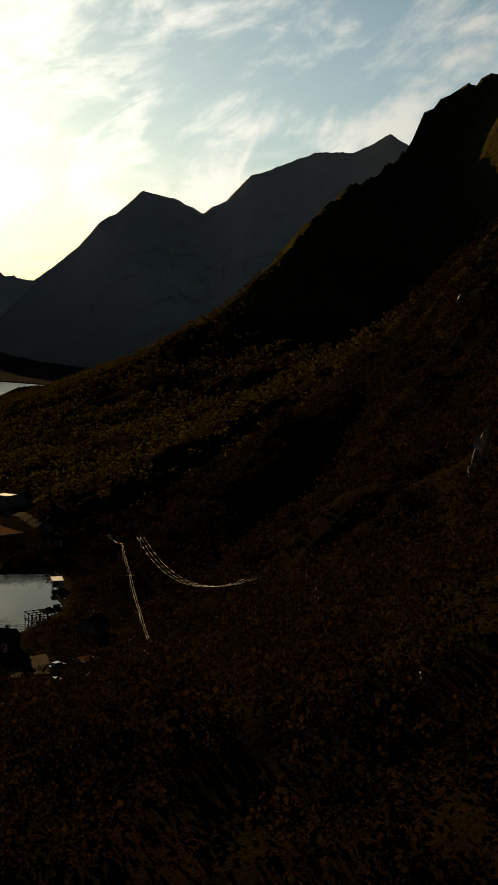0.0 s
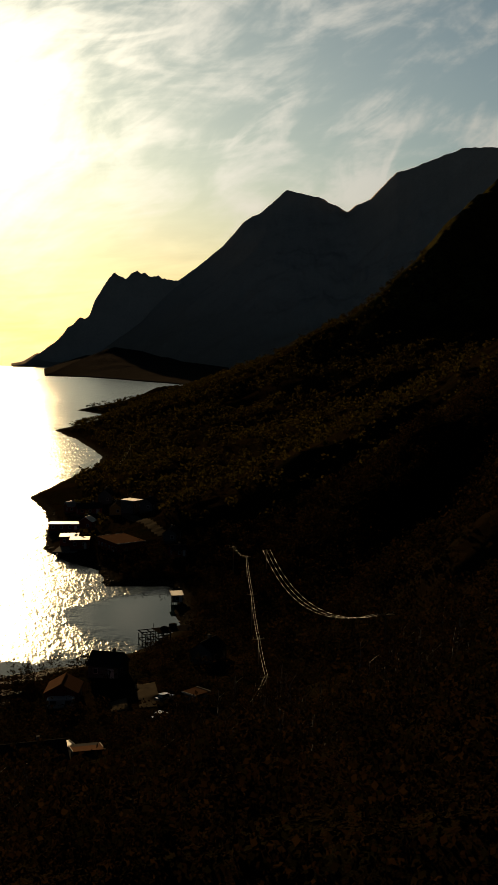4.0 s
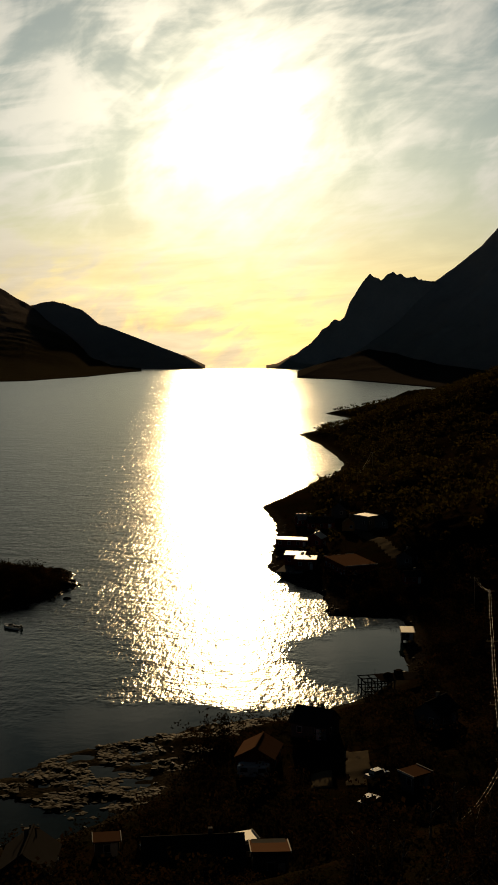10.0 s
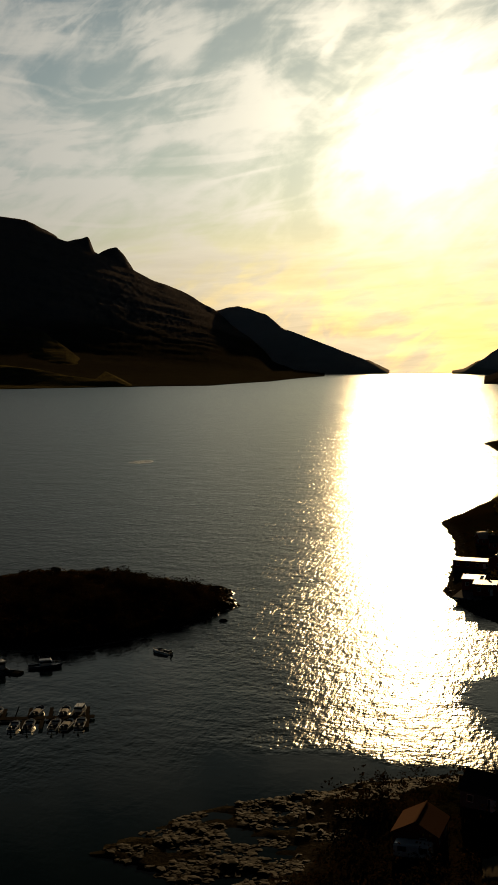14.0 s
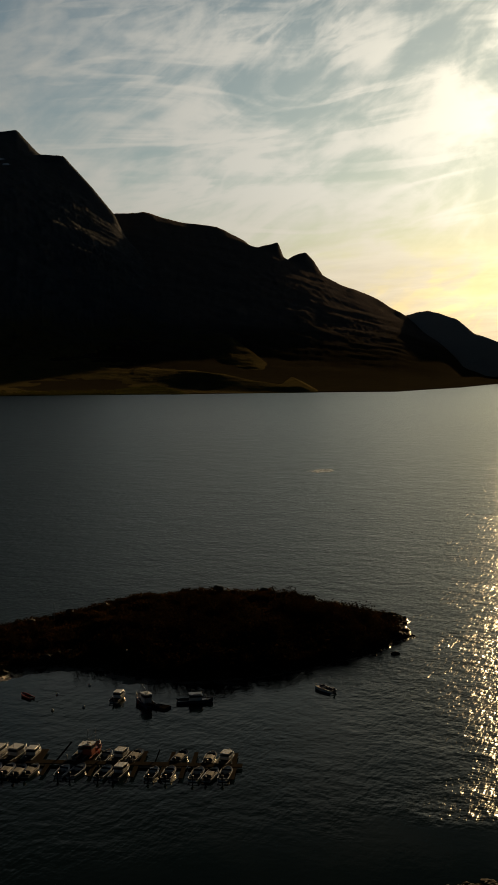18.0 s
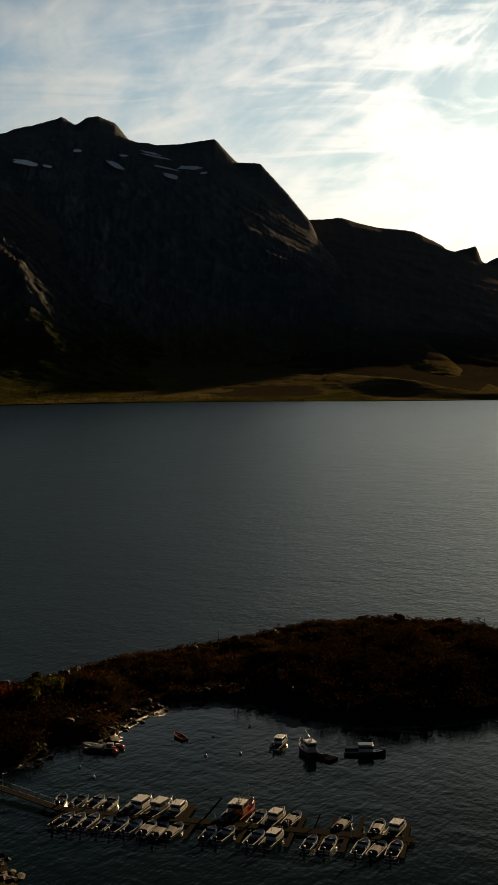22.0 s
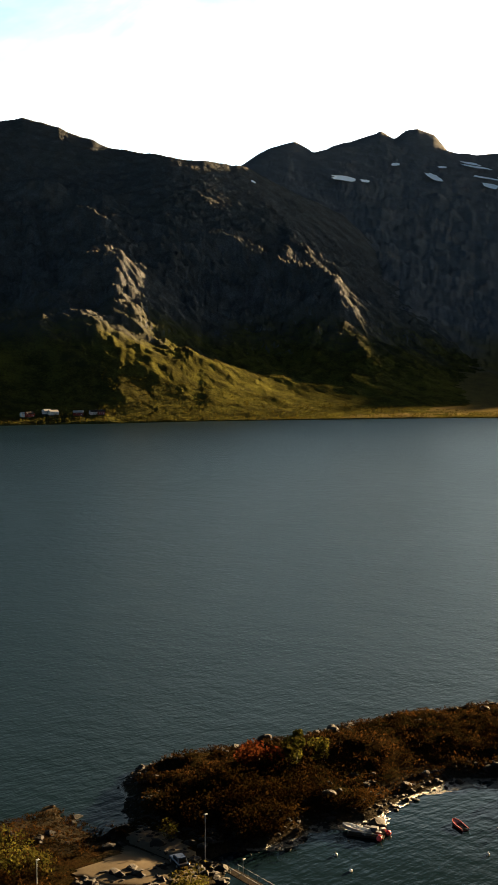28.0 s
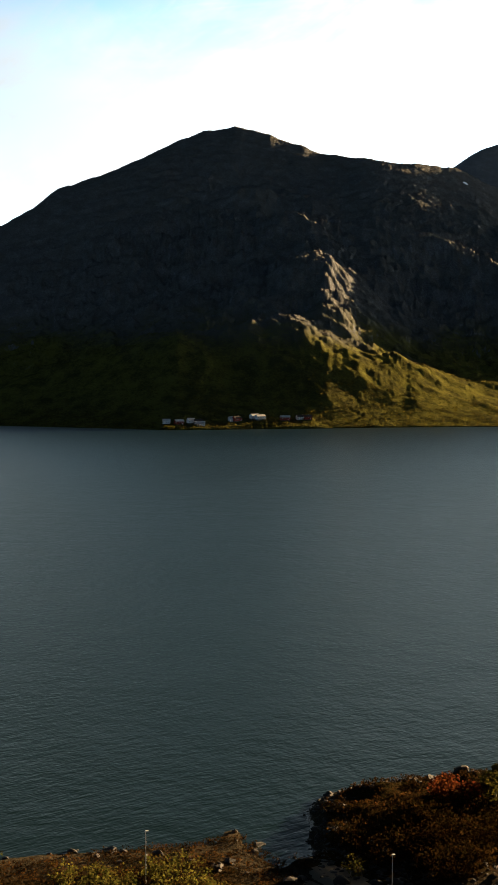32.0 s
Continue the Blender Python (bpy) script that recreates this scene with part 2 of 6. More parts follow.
def ground_material():
    """Grass and heather, gravel and wet weed-covered stones towards the water."""
    m, n, b, pos = material("shore_and_hill_ground", 0.95)
    pz = n.add("ShaderNodeSeparateXYZ", None, Vector=pos).outputs[2]
    mid, fine, big = n.noise(pos, 0.22, 7, 0.65), n.noise(pos, 1.8, 6, 0.7), n.noise(pos, 0.03, 4)
    green = n.mix(n.step(n.math("ADD", n.math("MULTIPLY", mid, 0.6), n.math("MULTIPLY", fine, 0.4)), 0.44, 0.58), (0.009, 0.008, 0.003, 1), (0.013, 0.007, 0.003, 1))
    green = n.mix(n.step(big, 0.4, 0.65), green, (0.013, 0.008, 0.003, 1))
    # above the woods the slope is open grass
    green = n.mix(n.step(n.math("MULTIPLY_ADD", n.math("SUBTRACT", big, 0.5), 90.0, pz), 82.0, 112.0), green, n.mix(n.step(mid, 0.4, 0.62), (0.050, 0.045, 0.012, 1), (0.022, 0.015, 0.006, 1)))
    stone = n.ramp(n.math("ADD", n.math("MULTIPLY", mid, 0.4), n.math("MULTIPLY", fine, 0.6)), [(0.35, (0.010, 0.009, 0.007)), (0.5, (0.018, 0.015, 0.010)), (0.68, (0.050, 0.041, 0.029))])
    edge = n.step(n.math("MULTIPLY_ADD", n.math("SUBTRACT", mid, 0.5), 2.2, pz), 0.7, 1.5)
    sand = n.math("MULTIPLY", n.math("SUBTRACT", 1.0, n.step(n.math("MULTIPLY_ADD", n.math("SUBTRACT", fine, 0.5), 0.5, pz), 0.12, 0.3)),
                  n.math("MULTIPLY", n.math("LESS_THAN", n.add("ShaderNodeSeparateXYZ", None, Vector=pos).outputs[0], -66.0), n.math("GREATER_THAN", n.add("ShaderNodeSeparateXYZ", None, Vector=pos).outputs[1], 214.0)))
    shell = n.mix(n.step(fine, 0.4, 0.6), (0.12, 0.105, 0.08, 1), (0.045, 0.038, 0.028, 1))
    n.put(b.inputs["Base Color"], n.mix(sand, n.mix(edge, stone, green), shell))
    # wet sand and shingle at the waterline shine
    n.put(b.inputs["Specular IOR Level"], n.math("MULTIPLY", sand, 0.15))
    n.put(b.inputs["Roughness"], n.math("MULTIPLY_ADD", sand, -0.6, 0.95))
    n.put(b.inputs["Normal"], n.add("ShaderNodeBump", None, Strength=0.9, Distance=0.5, Height=n.math("MULTIPLY_ADD", mid, 1.2, fine)).outputs[0])
    return m


MAT_GROUND = ground_material()


def water_material():
    m, n, base, pos = material("fjord_water", 0.2)
    m.node_tree.nodes.remove(base)
    wob = n.math("MULTIPLY", n.math("SUBTRACT", n.noise(pos, 0.045, 4), 0.5), 34.0)
    bay = n.step(n.math("ADD", n.vmath("LENGTH", n.vmath("SUBTRACT", pos, (-22, 145, 0))), wob), 60.0, 74.0)
    inlet = n.step(n.math("ADD", n.vmath("LENGTH", n.vmath("SUBTRACT", pos, (26, 250, 0))), wob), 22.0, 38.0)
    lagoon = n.step(n.math("ADD", n.vmath("LENGTH", n.vmath("SUBTRACT", pos, (-110, 222, 0))), wob), 52.0, 80.0)
    open_sea = n.math("MULTIPLY", n.math("MULTIPLY", bay, inlet), n.math("MULTIPLY_ADD", lagoon, 0.7, 0.3))
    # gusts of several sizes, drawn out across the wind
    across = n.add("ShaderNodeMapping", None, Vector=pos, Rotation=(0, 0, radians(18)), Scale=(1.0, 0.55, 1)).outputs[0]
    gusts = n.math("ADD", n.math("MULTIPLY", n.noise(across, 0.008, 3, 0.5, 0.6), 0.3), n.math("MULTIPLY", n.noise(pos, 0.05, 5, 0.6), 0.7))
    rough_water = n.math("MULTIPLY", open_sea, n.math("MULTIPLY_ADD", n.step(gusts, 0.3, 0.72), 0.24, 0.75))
    # the wind blows hardest over the far western water
    west = n.math("MULTIPLY", n.add("ShaderNodeSeparateXYZ", None, Vector=pos).outputs[0], -1.0)
    windy = n.step(west, 60.0, 1700.0)
    rough = n.math("MULTIPLY_ADD", rough_water, 0.28, n.math("MULTIPLY_ADD", windy, 0.12, 0.06))
    calmer = n.math("MULTIPLY_ADD", n.step(west, 130.0, 520.0), -0.15, 1.0)
    # wind waves run in short rows down the fjord, over a low swell
    rows = n.add("ShaderNodeMapping", None, Vector=pos, Rotation=(0, 0, radians(-8)), Scale=(1.0, 0.32, 1)).outputs[0]
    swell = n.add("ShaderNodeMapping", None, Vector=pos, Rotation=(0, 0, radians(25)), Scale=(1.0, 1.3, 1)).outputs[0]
    chop = n.math("MULTIPLY_ADD", n.noise(rows, 1.5, 1, 0.5, 0.2), 0.18, n.math("MULTIPLY", n.noise(rows, 0.6, 1, 0.5, 0.2), 0.30))
    waves = n.math("ADD", n.math("MULTIPLY_ADD", n.noise(swell, 0.5, 1, 0.5), 0.14, chop), n.math("MULTIPLY_ADD", n.noise(swell, 0.16, 3, 0.6), 0.55, n.math("MULTIPLY", n.noise(swell, 0.045, 2, 0.5), 0.7)))
    ripple = n.add("ShaderNodeBump", None, Strength=n.math("MULTIPLY_ADD", n.math("MULTIPLY", rough_water, calmer), 0.66, 0.03), Distance=0.9, Height=waves).outputs[0]
    body = n.add("ShaderNodeBsdfDiffuse", None, Color=(0.0025, 0.007, 0.009, 1)).outputs[0]
    skin = n.add("ShaderNodeBsdfGlossy", {"distribution": "BECKMANN"}, Color=(0.97, 0.97, 0.92, 1), Roughness=rough, Normal=ripple).outputs[0]
    gloss = n.math("MULTIPLY", n.add("ShaderNodeFresnel", None, IOR=1.2, Normal=ripple).outputs[0], 0.55)
    mixed = n.add("ShaderNodeMixShader", None, i0=gloss, i1=body, i2=skin).outputs[0]
    n.put(m.node_tree.nodes["Material Output"].inputs[0], mixed)
    return m


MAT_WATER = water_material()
MAT_SNOW = simple("old_snow", (0.75, 0.78, 0.82), 0.7, grain=0.2, scale=0.05)

# ---------------------------------------------------------------- noise and meshes


def lattice(ix, iy, seed):
    h = (ix.astype(np.int64) * 374761393 + iy.astype(np.int64) * 668265263 + seed * 974634533) & 0xFFFFFFFF
    h = ((h ^ (h >> 13)) * 1274126177) & 0xFFFFFFFF
    return ((h ^ (h >> 16)) & 0xFFFF) / 65535.0


def value_noise(x, y, seed=0):
    ix, iy = np.floor(x), np.floor(y)
    fx, fy = x - ix, y - iy
    fx, fy = fx * fx * fx * (fx * (fx * 6 - 15) + 10), fy * fy * fy * (fy * (fy * 6 - 15) + 10)
    a, b = lattice(ix, iy, seed), lattice(ix + 1, iy, seed)
    c, d = lattice(ix, iy + 1, seed), lattice(ix + 1, iy + 1, seed)
    return (a + (b - a) * fx) * (1 - fy) + (c + (d - c) * fx) * fy - 0.5


def fbm(x, y, seed=0, octaves=5, gain=0.5):
    total, amp = 0.0, 1.0
    for o in range(octaves):
        total = total + amp * value_noise(x * 2**o + 17.3 * o, y * 2**o - 9.1 * o, seed + o)
        amp *= gain
    return total


def crags(x, y, seed=0, octaves=5):
    total, amp = 0.0, 1.0
    for o in range(octaves):
        total = total + amp * (0.5 - 2 * np.abs(value_noise(x * 2**o, y * 2**o, seed + o)))
        amp *= 0.52
    return total


def grid_faces(rows, cols):
    i = np.arange(rows * cols).reshape(rows, cols)
    return np.stack([i[:-1, :-1], i[:-1, 1:], i[1:, 1:], i[1:, :-1]], -1).reshape(-1, 4)


def mesh_of(name, verts, faces, mats, smooth=False):
    """A mesh from arrays of places and of equal-sided faces."""
    me = bpy.data.meshes.new(name)
    verts, faces = np.asarray(verts, np.float32), np.asarray(faces, np.int32)
    k = faces.shape[1]
    me.vertices.add(len(verts))
    me.vertices.foreach_set("co", verts.ravel())
    me.loops.add(faces.size)
    me.loops.foreach_set("vertex_index", faces.ravel())
    me.polygons.add(len(faces))
    me.polygons.foreach_set("loop_start", np.arange(0, faces.size, k, dtype=np.int32))
    me.polygons.foreach_set("use_smooth", np.full(len(faces), smooth))
    for mt in mats if isinstance(mats, (list, tuple)) else [mats]:
        me.materials.append(mt)
    me.update(calc_edges=True)
    me.validate()
    return me


# ---------------------------------------------------------------- far mountains round the fjord
# the waterline across the fjord, from the near end of the far shore round to the open sea
COAST = [(-2600, 500), (-1853, 801), (-1755, 835), (-1484, 980), (-1420, 1200), (-1390, 1330), (-1290, 1556), (-1190, 1740), (-1035, 1900), (-890, 1990),
         (-796, 2090), (-682, 2190), (-530, 2279), (-556, 2463), (-468, 2500), (-530, 2839), (-456, 3080), (-440, 3500), (-436, 4400), (-433, 4640)]
FJORD_END = [(-1035, 1900), (-890, 1990), (-796, 2090), (-682, 2190), (-560, 2279), (-500, 2600), (-470, 3000), (-440, 3150)]
OUTER_COAST = [(-1160, 3190), (-683, 3331), (-316, 3385)]
EAST_COAST = [(-60, 2500), (-38, 2507), (46, 2419), (144, 2137), (206, 1937), (300, 1990), (700, 2300), (1800, 3000)]
PEAK_COAST = [(0, 3400), (48, 3396), (240, 3080), (400, 2800), (560, 2600), (1200, 2450), (2100, 2300)]
HEAD_COAST = [(-150, 3397), (0, 3390), (546, 3300)]


def polar(points):
    """Distance from the middle of the fjord's mouth as a function of the heading to the left of +y."""
    p = np.array(points, float)
    turn = np.arctan2(-p[:, 0], p[:, 1])
    order = np.argsort(turn)
    return turn[order], np.hypot(p[:, 0], p[:, 1])[order]


def massif(ridge, coast, foot=1.5, rough=1.0, seed=1, rows=110, step=0.0011, skyline=6.0, spurs=(), steep=0.0, shelf=0.26, relief=(0.20, 0.10, 0.06, 0.032), strata=0.0, soften=2.2):
    """A mountain side that rises from the coast to a crest, and falls away behind it. Returns its mesh arrays and its surface."""
    r = np.array(ridge, float)
    turn = np.arctan2(-r[:, 0], r[:, 1])
    order = np.argsort(turn)
    turn, dist, top = turn[order], np.hypot(r[:, 0], r[:, 1])[order], r[order, 2]
    ct, cd = polar(coast)
    # below the crest its corners are rounded off
    fine = np.linspace(turn[0], turn[-1], 600)
    width = max(3, int(radians(soften) / (fine[1] - fine[0])))
    bell = np.hanning(2 * width + 3)[1:-1]
    soft_dist = np.convolve(np.pad(np.interp(fine, turn, dist), width, "edge"), bell / bell.sum(), "valid")

    # the crest keeps its outline against the sky when its way is smoothed
    top = np.where(top > 45, 75 + (top - 75) * np.interp(turn, fine, soft_dist) / dist, top)
    soft_top = np.convolve(np.pad(np.interp(fine, turn, top), width, "edge"), bell / bell.sum(), "valid")
    plain = np.interp(fine, turn, top)
    lowly = np.clip((110 - plain) / 80, 0, 1)
    soft_top = soft_top * (1 - lowly) + np.minimum(soft_top, plain) * lowly
    # the crest itself is worn a little round
    dense = np.linspace(turn[0], turn[-1], 4000)
    worn = max(1, int(radians(0.14) / (dense[1] - dense[0])))
    brush = np.hanning(2 * worn + 3)[1:-1]
    crest = np.convolve(np.pad(np.interp(dense, turn, top), worn, "edge"), brush / brush.sum(), "valid")

    def surface(a, v):
        near = np.interp(a, ct, cd)
        sharp = np.clip((v - 0.925) / 0.07, 0, 1)
        sharp = sharp * sharp * (3 - 2 * sharp)
        far = np.maximum(np.interp(a, fine, soft_dist), near + 40)
        height = np.interp(a, dense, crest) * sharp + np.interp(a, fine, soft_top) * (1 - sharp)
        d = near + (far - near) * np.minimum(v, 1) + np.maximum(v - 1, 0) * 1500
        along, across = a * 2600, d
        u = np.clip(v, 0, 1)
        bend = np.clip((u - shelf) / (0.95 - 0.5 * (shelf - 0.26) - shelf), 0, 1)
        rise = ((1 - steep) * u**foot + steep * bend**1.5 * (1.6 - 0.6 * bend)) * height
        fall = np.maximum(v - 1, 0) * 1500 * 0.75
        amp = np.maximum(height, 30) * rough * np.clip((v - shelf + 0.14) * 2.4, 0.05, 1) * np.clip((1 - v) * 3, 0, 1)
        z = rise - fall
        wobble = 0.35 * fbm(along / 260, across / 260, seed + 70, 3)
        z = z + amp * (relief[0] * crags(along / 400 + wobble, across / 330, seed) + relief[1] * crags(along / 170 + wobble, across / 100, seed + 30, 4) + relief[2] * fbm(along / 70, across / 60, seed + 9, 4) + relief[3] * crags(along / 50, across / 26, seed + 5, 5))
        # ledges along the beds of the rock, which dip a little
        bed = (z + 0.22 * along + 26 * fbm(along / 150, across / 120, seed + 80, 4)) / 21
        z = z + strata * np.clip(amp / 120, 0, 1) * (bed - np.floor(bed) - 0.5) * np.clip(0.5 + 2 * fbm(along / 190, across / 160, seed + 83, 3), 0, 1)
        for t0, t1, v0, v1, left, right, high in spurs:
            line = np.interp(v, [v0, v1], [t1, t0]) + 0.004 * fbm(v * 14, a * 0, seed + 40, 4)
            off = (a - line) * 57.3
            shape = np.exp(-np.where(off > 0, off / left, -off / right) ** 1.5)
            z = z + high * shape * np.clip((v - v0) / (0.5 * (v1 - v0)), 0, 1) * np.clip(v / 0.2, 0, 1) * np.clip((v1 - v) / 0.34, 0, 1) * (1.0 + 0.25 * fbm(along / 130, across / 140, seed + 50, 4) + 0.08 * crags(along / 75, across / 70, seed + 54, 4))
        z = np.where(v < 0.995, np.minimum(z, 75 + (height - 75) * d / far - 22 * np.clip(1 - v, 0, 0.5)), z)
        z = z + skyline * np.clip(v * 4 - 3, 0, 1) * np.clip(height / 200, 0.1, 1) * fbm(along / 34, across / 400, seed + 3)
        z = np.where(v <= 0.0, -8.0, np.maximum(z, np.minimum(1.0 + 25 * v, np.maximum(height, 1))))
        return np.stack([-np.sin(a) * d, np.cos(a) * d, z], -1)

    cols = int((turn[-1] - turn[0]) / step) + 2
    a = np.linspace(turn[0], turn[-1], cols)
    v = np.r_[0.0, np.linspace(0.004, 1, rows), 1.06, 1.15, 1.3]
    aa, vv = np.meshgrid(a, v)
    return surface(aa, vv).reshape(-1, 3), grid_faces(len(v), cols), surface


def mountain(name, label, mat, *args, **kw):
    verts, faces, surface = massif(*args, **kw)
    ob = new(name, mesh_of(name, verts, faces, mat, True))
    tagged(ob, label, "mountain", "", "structure")
    return ob, surface


ROCK_CREST = [(-2700, 420, 60), (-2278, 903, 287), (-2245, 980, 332), (-2219, 1038, 366), (-2241, 1108, 406), (-2266, 1169, 448), (-2224, 1248, 478), (-2227, 1342, 522),
              (-2233, 1427, 567), (-2243, 1504, 603), (-2205, 1559, 610), (-2165, 1613, 595), (-2091, 1708, 556), (-1981, 1805, 534), (-1883, 1907, 517),
              (-1736, 1935, 443), (-1642, 1951, 396), (-1565, 1949, 333), (-1499, 1938, 273), (-1417, 1937, 247),
              (-1361, 1916, 196), (-1282, 1910, 147), (-1204, 1901, 104), (-1100, 1905, 59), (-1025, 1935, 32), (-887, 2013, 3)]
SNOW_CREST = [(-2990, 2470, 536), (-2800, 2714, 674), (-2831, 2868, 750), (-2825, 2965, 806), (-2808, 3069, 841), (-2847, 3210, 826), (-2913, 3496, 916), (-2899, 3636, 968), (-2859, 3668, 939), (-2826, 3693, 971), (-2791, 3719, 977), (-2741, 3756, 954), (-2689, 3794, 879), (-2593, 3860, 875), (-2379, 3878, 884), (-2179, 3696, 758), (-1953, 3466, 703), (-1806, 3384, 585), (-1747, 3414, 505), (-1695, 3367, 447), (-1591, 3273, 362), (-1392, 3005, 224), (-1184, 2756, 161), (-999, 2547, 97), (-833, 2332, 38), (-696, 2210, 2)]
HORN_CREST = [(-2547, 3926, 622), (-2298, 4077, 609), (-2138, 4163, 602), (-2037, 4213, 607), (-1915, 4270, 575), (-1776, 4330, 554), (-1683, 4272, 517), (-1604, 4183, 482), (-1561, 4140, 445), (-1516, 4096, 451), (-1481, 4086, 457), (-1438, 4066, 468), (-1425, 4070, 430), (-1413, 4073, 401), (-1385, 4084, 417), (-1346, 4097, 431), (-1316, 4095, 401), (-1275, 4096, 336), (-1196, 4108, 305), (-1077, 4117, 254), (-975, 4057, 201), (-823, 3812, 117), (-673, 3515, 37), (-563, 3272, 10), (-467, 3184, 2)]
OUTER_CREST = [(-1500, 4450, 180), (-1309, 4514, 190), (-1183, 4549, 208), (-1088, 4572, 223), (-1013, 4590, 234), (-906, 4612, 201), (-841, 4624, 147), (-667, 4652, 81), (-536, 4669, 37), (-433, 4680, 2)]
CLIFF_CREST = [(-192, 4646, 2), (-148, 4648, 8), (-17, 4650, 70), (27, 4650, 125), (104, 4649, 169), (160, 4647, 278), (208, 4645, 330), (236, 4644, 317), (313, 4639, 326),
               (352, 4637, 306), (389, 4634, 313), (466, 4627, 300), (661, 4603, 256)]
PEAK_CREST = [(60, 4299, 4), (289, 4290, 142), (415, 4330, 289), (497, 4322, 346), (595, 4360, 421), (666, 4349, 502), (747, 4336, 556), (836, 4371, 636), (937, 4299, 601),
              (1034, 4225, 539), (1051, 4170, 561), (1085, 4109, 570), (1163, 4036, 657), (1249, 3958, 683), (1342, 3874, 722), (1432, 3735, 704),
              (1512, 3595, 744), (1542, 3473, 682), (1700, 3300, 700), (2100, 2900, 600)]
FOOT_CREST = [(-39, 2560, 2), (42, 2850, 29), (128, 2947, 58), (198, 2943, 48), (291, 2885, 20), (400, 2824, 8)]



def drawn_in(p, k):
    """A crest point moved in along its bearing; the lowest ends of a ridge run down to the water."""
    low = np.interp(p[2], [3, 45], [1, 75 - 30 * k])
    return p[0] * k, p[1] * k, 75 + (p[2] - 75) * k if p[2] > 45 else float(low)


def set_back(p, bearings=(24, 30, 34, 40, 47, 55, 70), factors=(1.1, 1.4, 1.48, 1.42, 1.22, 1.28, 1.25), lift=(48, 54)):
    """A crest point moved out along its bearing from the fjord's mouth, more so on the seaward shoulder."""
    k = float(np.interp(math.degrees(math.atan2(-p[0], p[1])), bearings, factors))
    return p[0] * k, p[1] * k, 75 + (p[2] - 75) * k + float(np.interp(math.degrees(math.atan2(-p[0], p[1])), lift, (0, 9))) if p[2] > 40 else p[2]


mountain("mountain_outer_west", "hazy far ridge sloping down to the open sea", MAT_FAR_HAZE, [drawn_in(p, float(np.interp(math.degrees(math.atan2(-p[0], p[1])), [5, 9, 12, 19], [0.735, 0.76, 0.88, 0.93]))) for p in OUTER_CREST], OUTER_COAST, foot=1.2, seed=11, rows=40, rough=0.5, relief=(0.05, 0.03, 0.02, 0.01))
mountain("mountain_horns", "dark jagged ridge with two horn peaks above the fjord", MAT_HORNS, [set_back(p, [13, 18, 21, 24, 30], [1.0, 1.10, 1.06, 1.04, 1.04], (90, 91)) for p in HORN_CREST], FJORD_END, foot=1.35, steep=0.35, shelf=0.28, rough=0.45, seed=21, rows=110, soften=5.0,
         relief=(0.03, 0.025, 0.02, 0.02))
snowy, snowy_side = mountain("mountain_snowy", "high dark rock mountain with old snow patches", MAT_SNOWY, [set_back(p, [18, 22, 28, 34], [1.0, 1.25, 1.2, 1.0], (36, 41)) for p in SNOW_CREST], COAST, foot=1.5, steep=0.45, shelf=0.28, rough=0.36, seed=31, rows=170, step=0.0009,
                             relief=(0.06, 0.07, 0.05, 0.05), strata=5.0, soften=6.0, spurs=[(radians(25.5), radians(20.0), -0.02, 0.36, 5.0, 4.5, 55.0)])
rocky, rocky_side = mountain("mountain_rocky", "rounded rock mountain with cliffs and a green grassy foot", MAT_MOUNTAIN, [set_back(p) for p in ROCK_CREST], COAST, foot=1.7, steep=0.34, shelf=0.28, rough=0.40, seed=41, rows=250, step=0.0008,
                             relief=(0.08, 0.09, 0.07, 0.075), strata=9.0,
                             spurs=[(radians(60.0), radians(55.0), -0.05, 0.50, 7.0, 9.0, 80.0), (radians(54.0), radians(48.0), -0.10, 0.48, 7.0, 7.0, 95.0), (radians(51.8), radians(49.8), 0.20, 0.80, 5.0, 2.4, 135.0),
                                    (radians(43.5), radians(37.5), 0.15, 0.88, 4.0, 1.9, 85.0), (radians(39.5), radians(34.5), 0.15, 0.80, 3.0, 1.8, 32.0)])
mountain("mountain_cliff_head", "hazy far headland with a notched cliff top", MAT_FAR_HAZE, [drawn_in(p, 0.735) for p in CLIFF_CREST], HEAD_COAST, foot=2.2, seed=51, rows=50, rough=0.4, skyline=26.0)
mountain("mountain_peak", "hazy backlit pointed mountain beyond the village", MAT_FAR_HAZE, [drawn_in(p, 0.79) for p in PEAK_CREST], PEAK_COAST, foot=1.6, seed=61, rows=90, rough=0.6, skyline=7.0, relief=(0.12, 0.08, 0.05, 0.03))
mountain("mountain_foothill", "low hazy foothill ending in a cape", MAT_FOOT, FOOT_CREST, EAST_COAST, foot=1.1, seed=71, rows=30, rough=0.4)


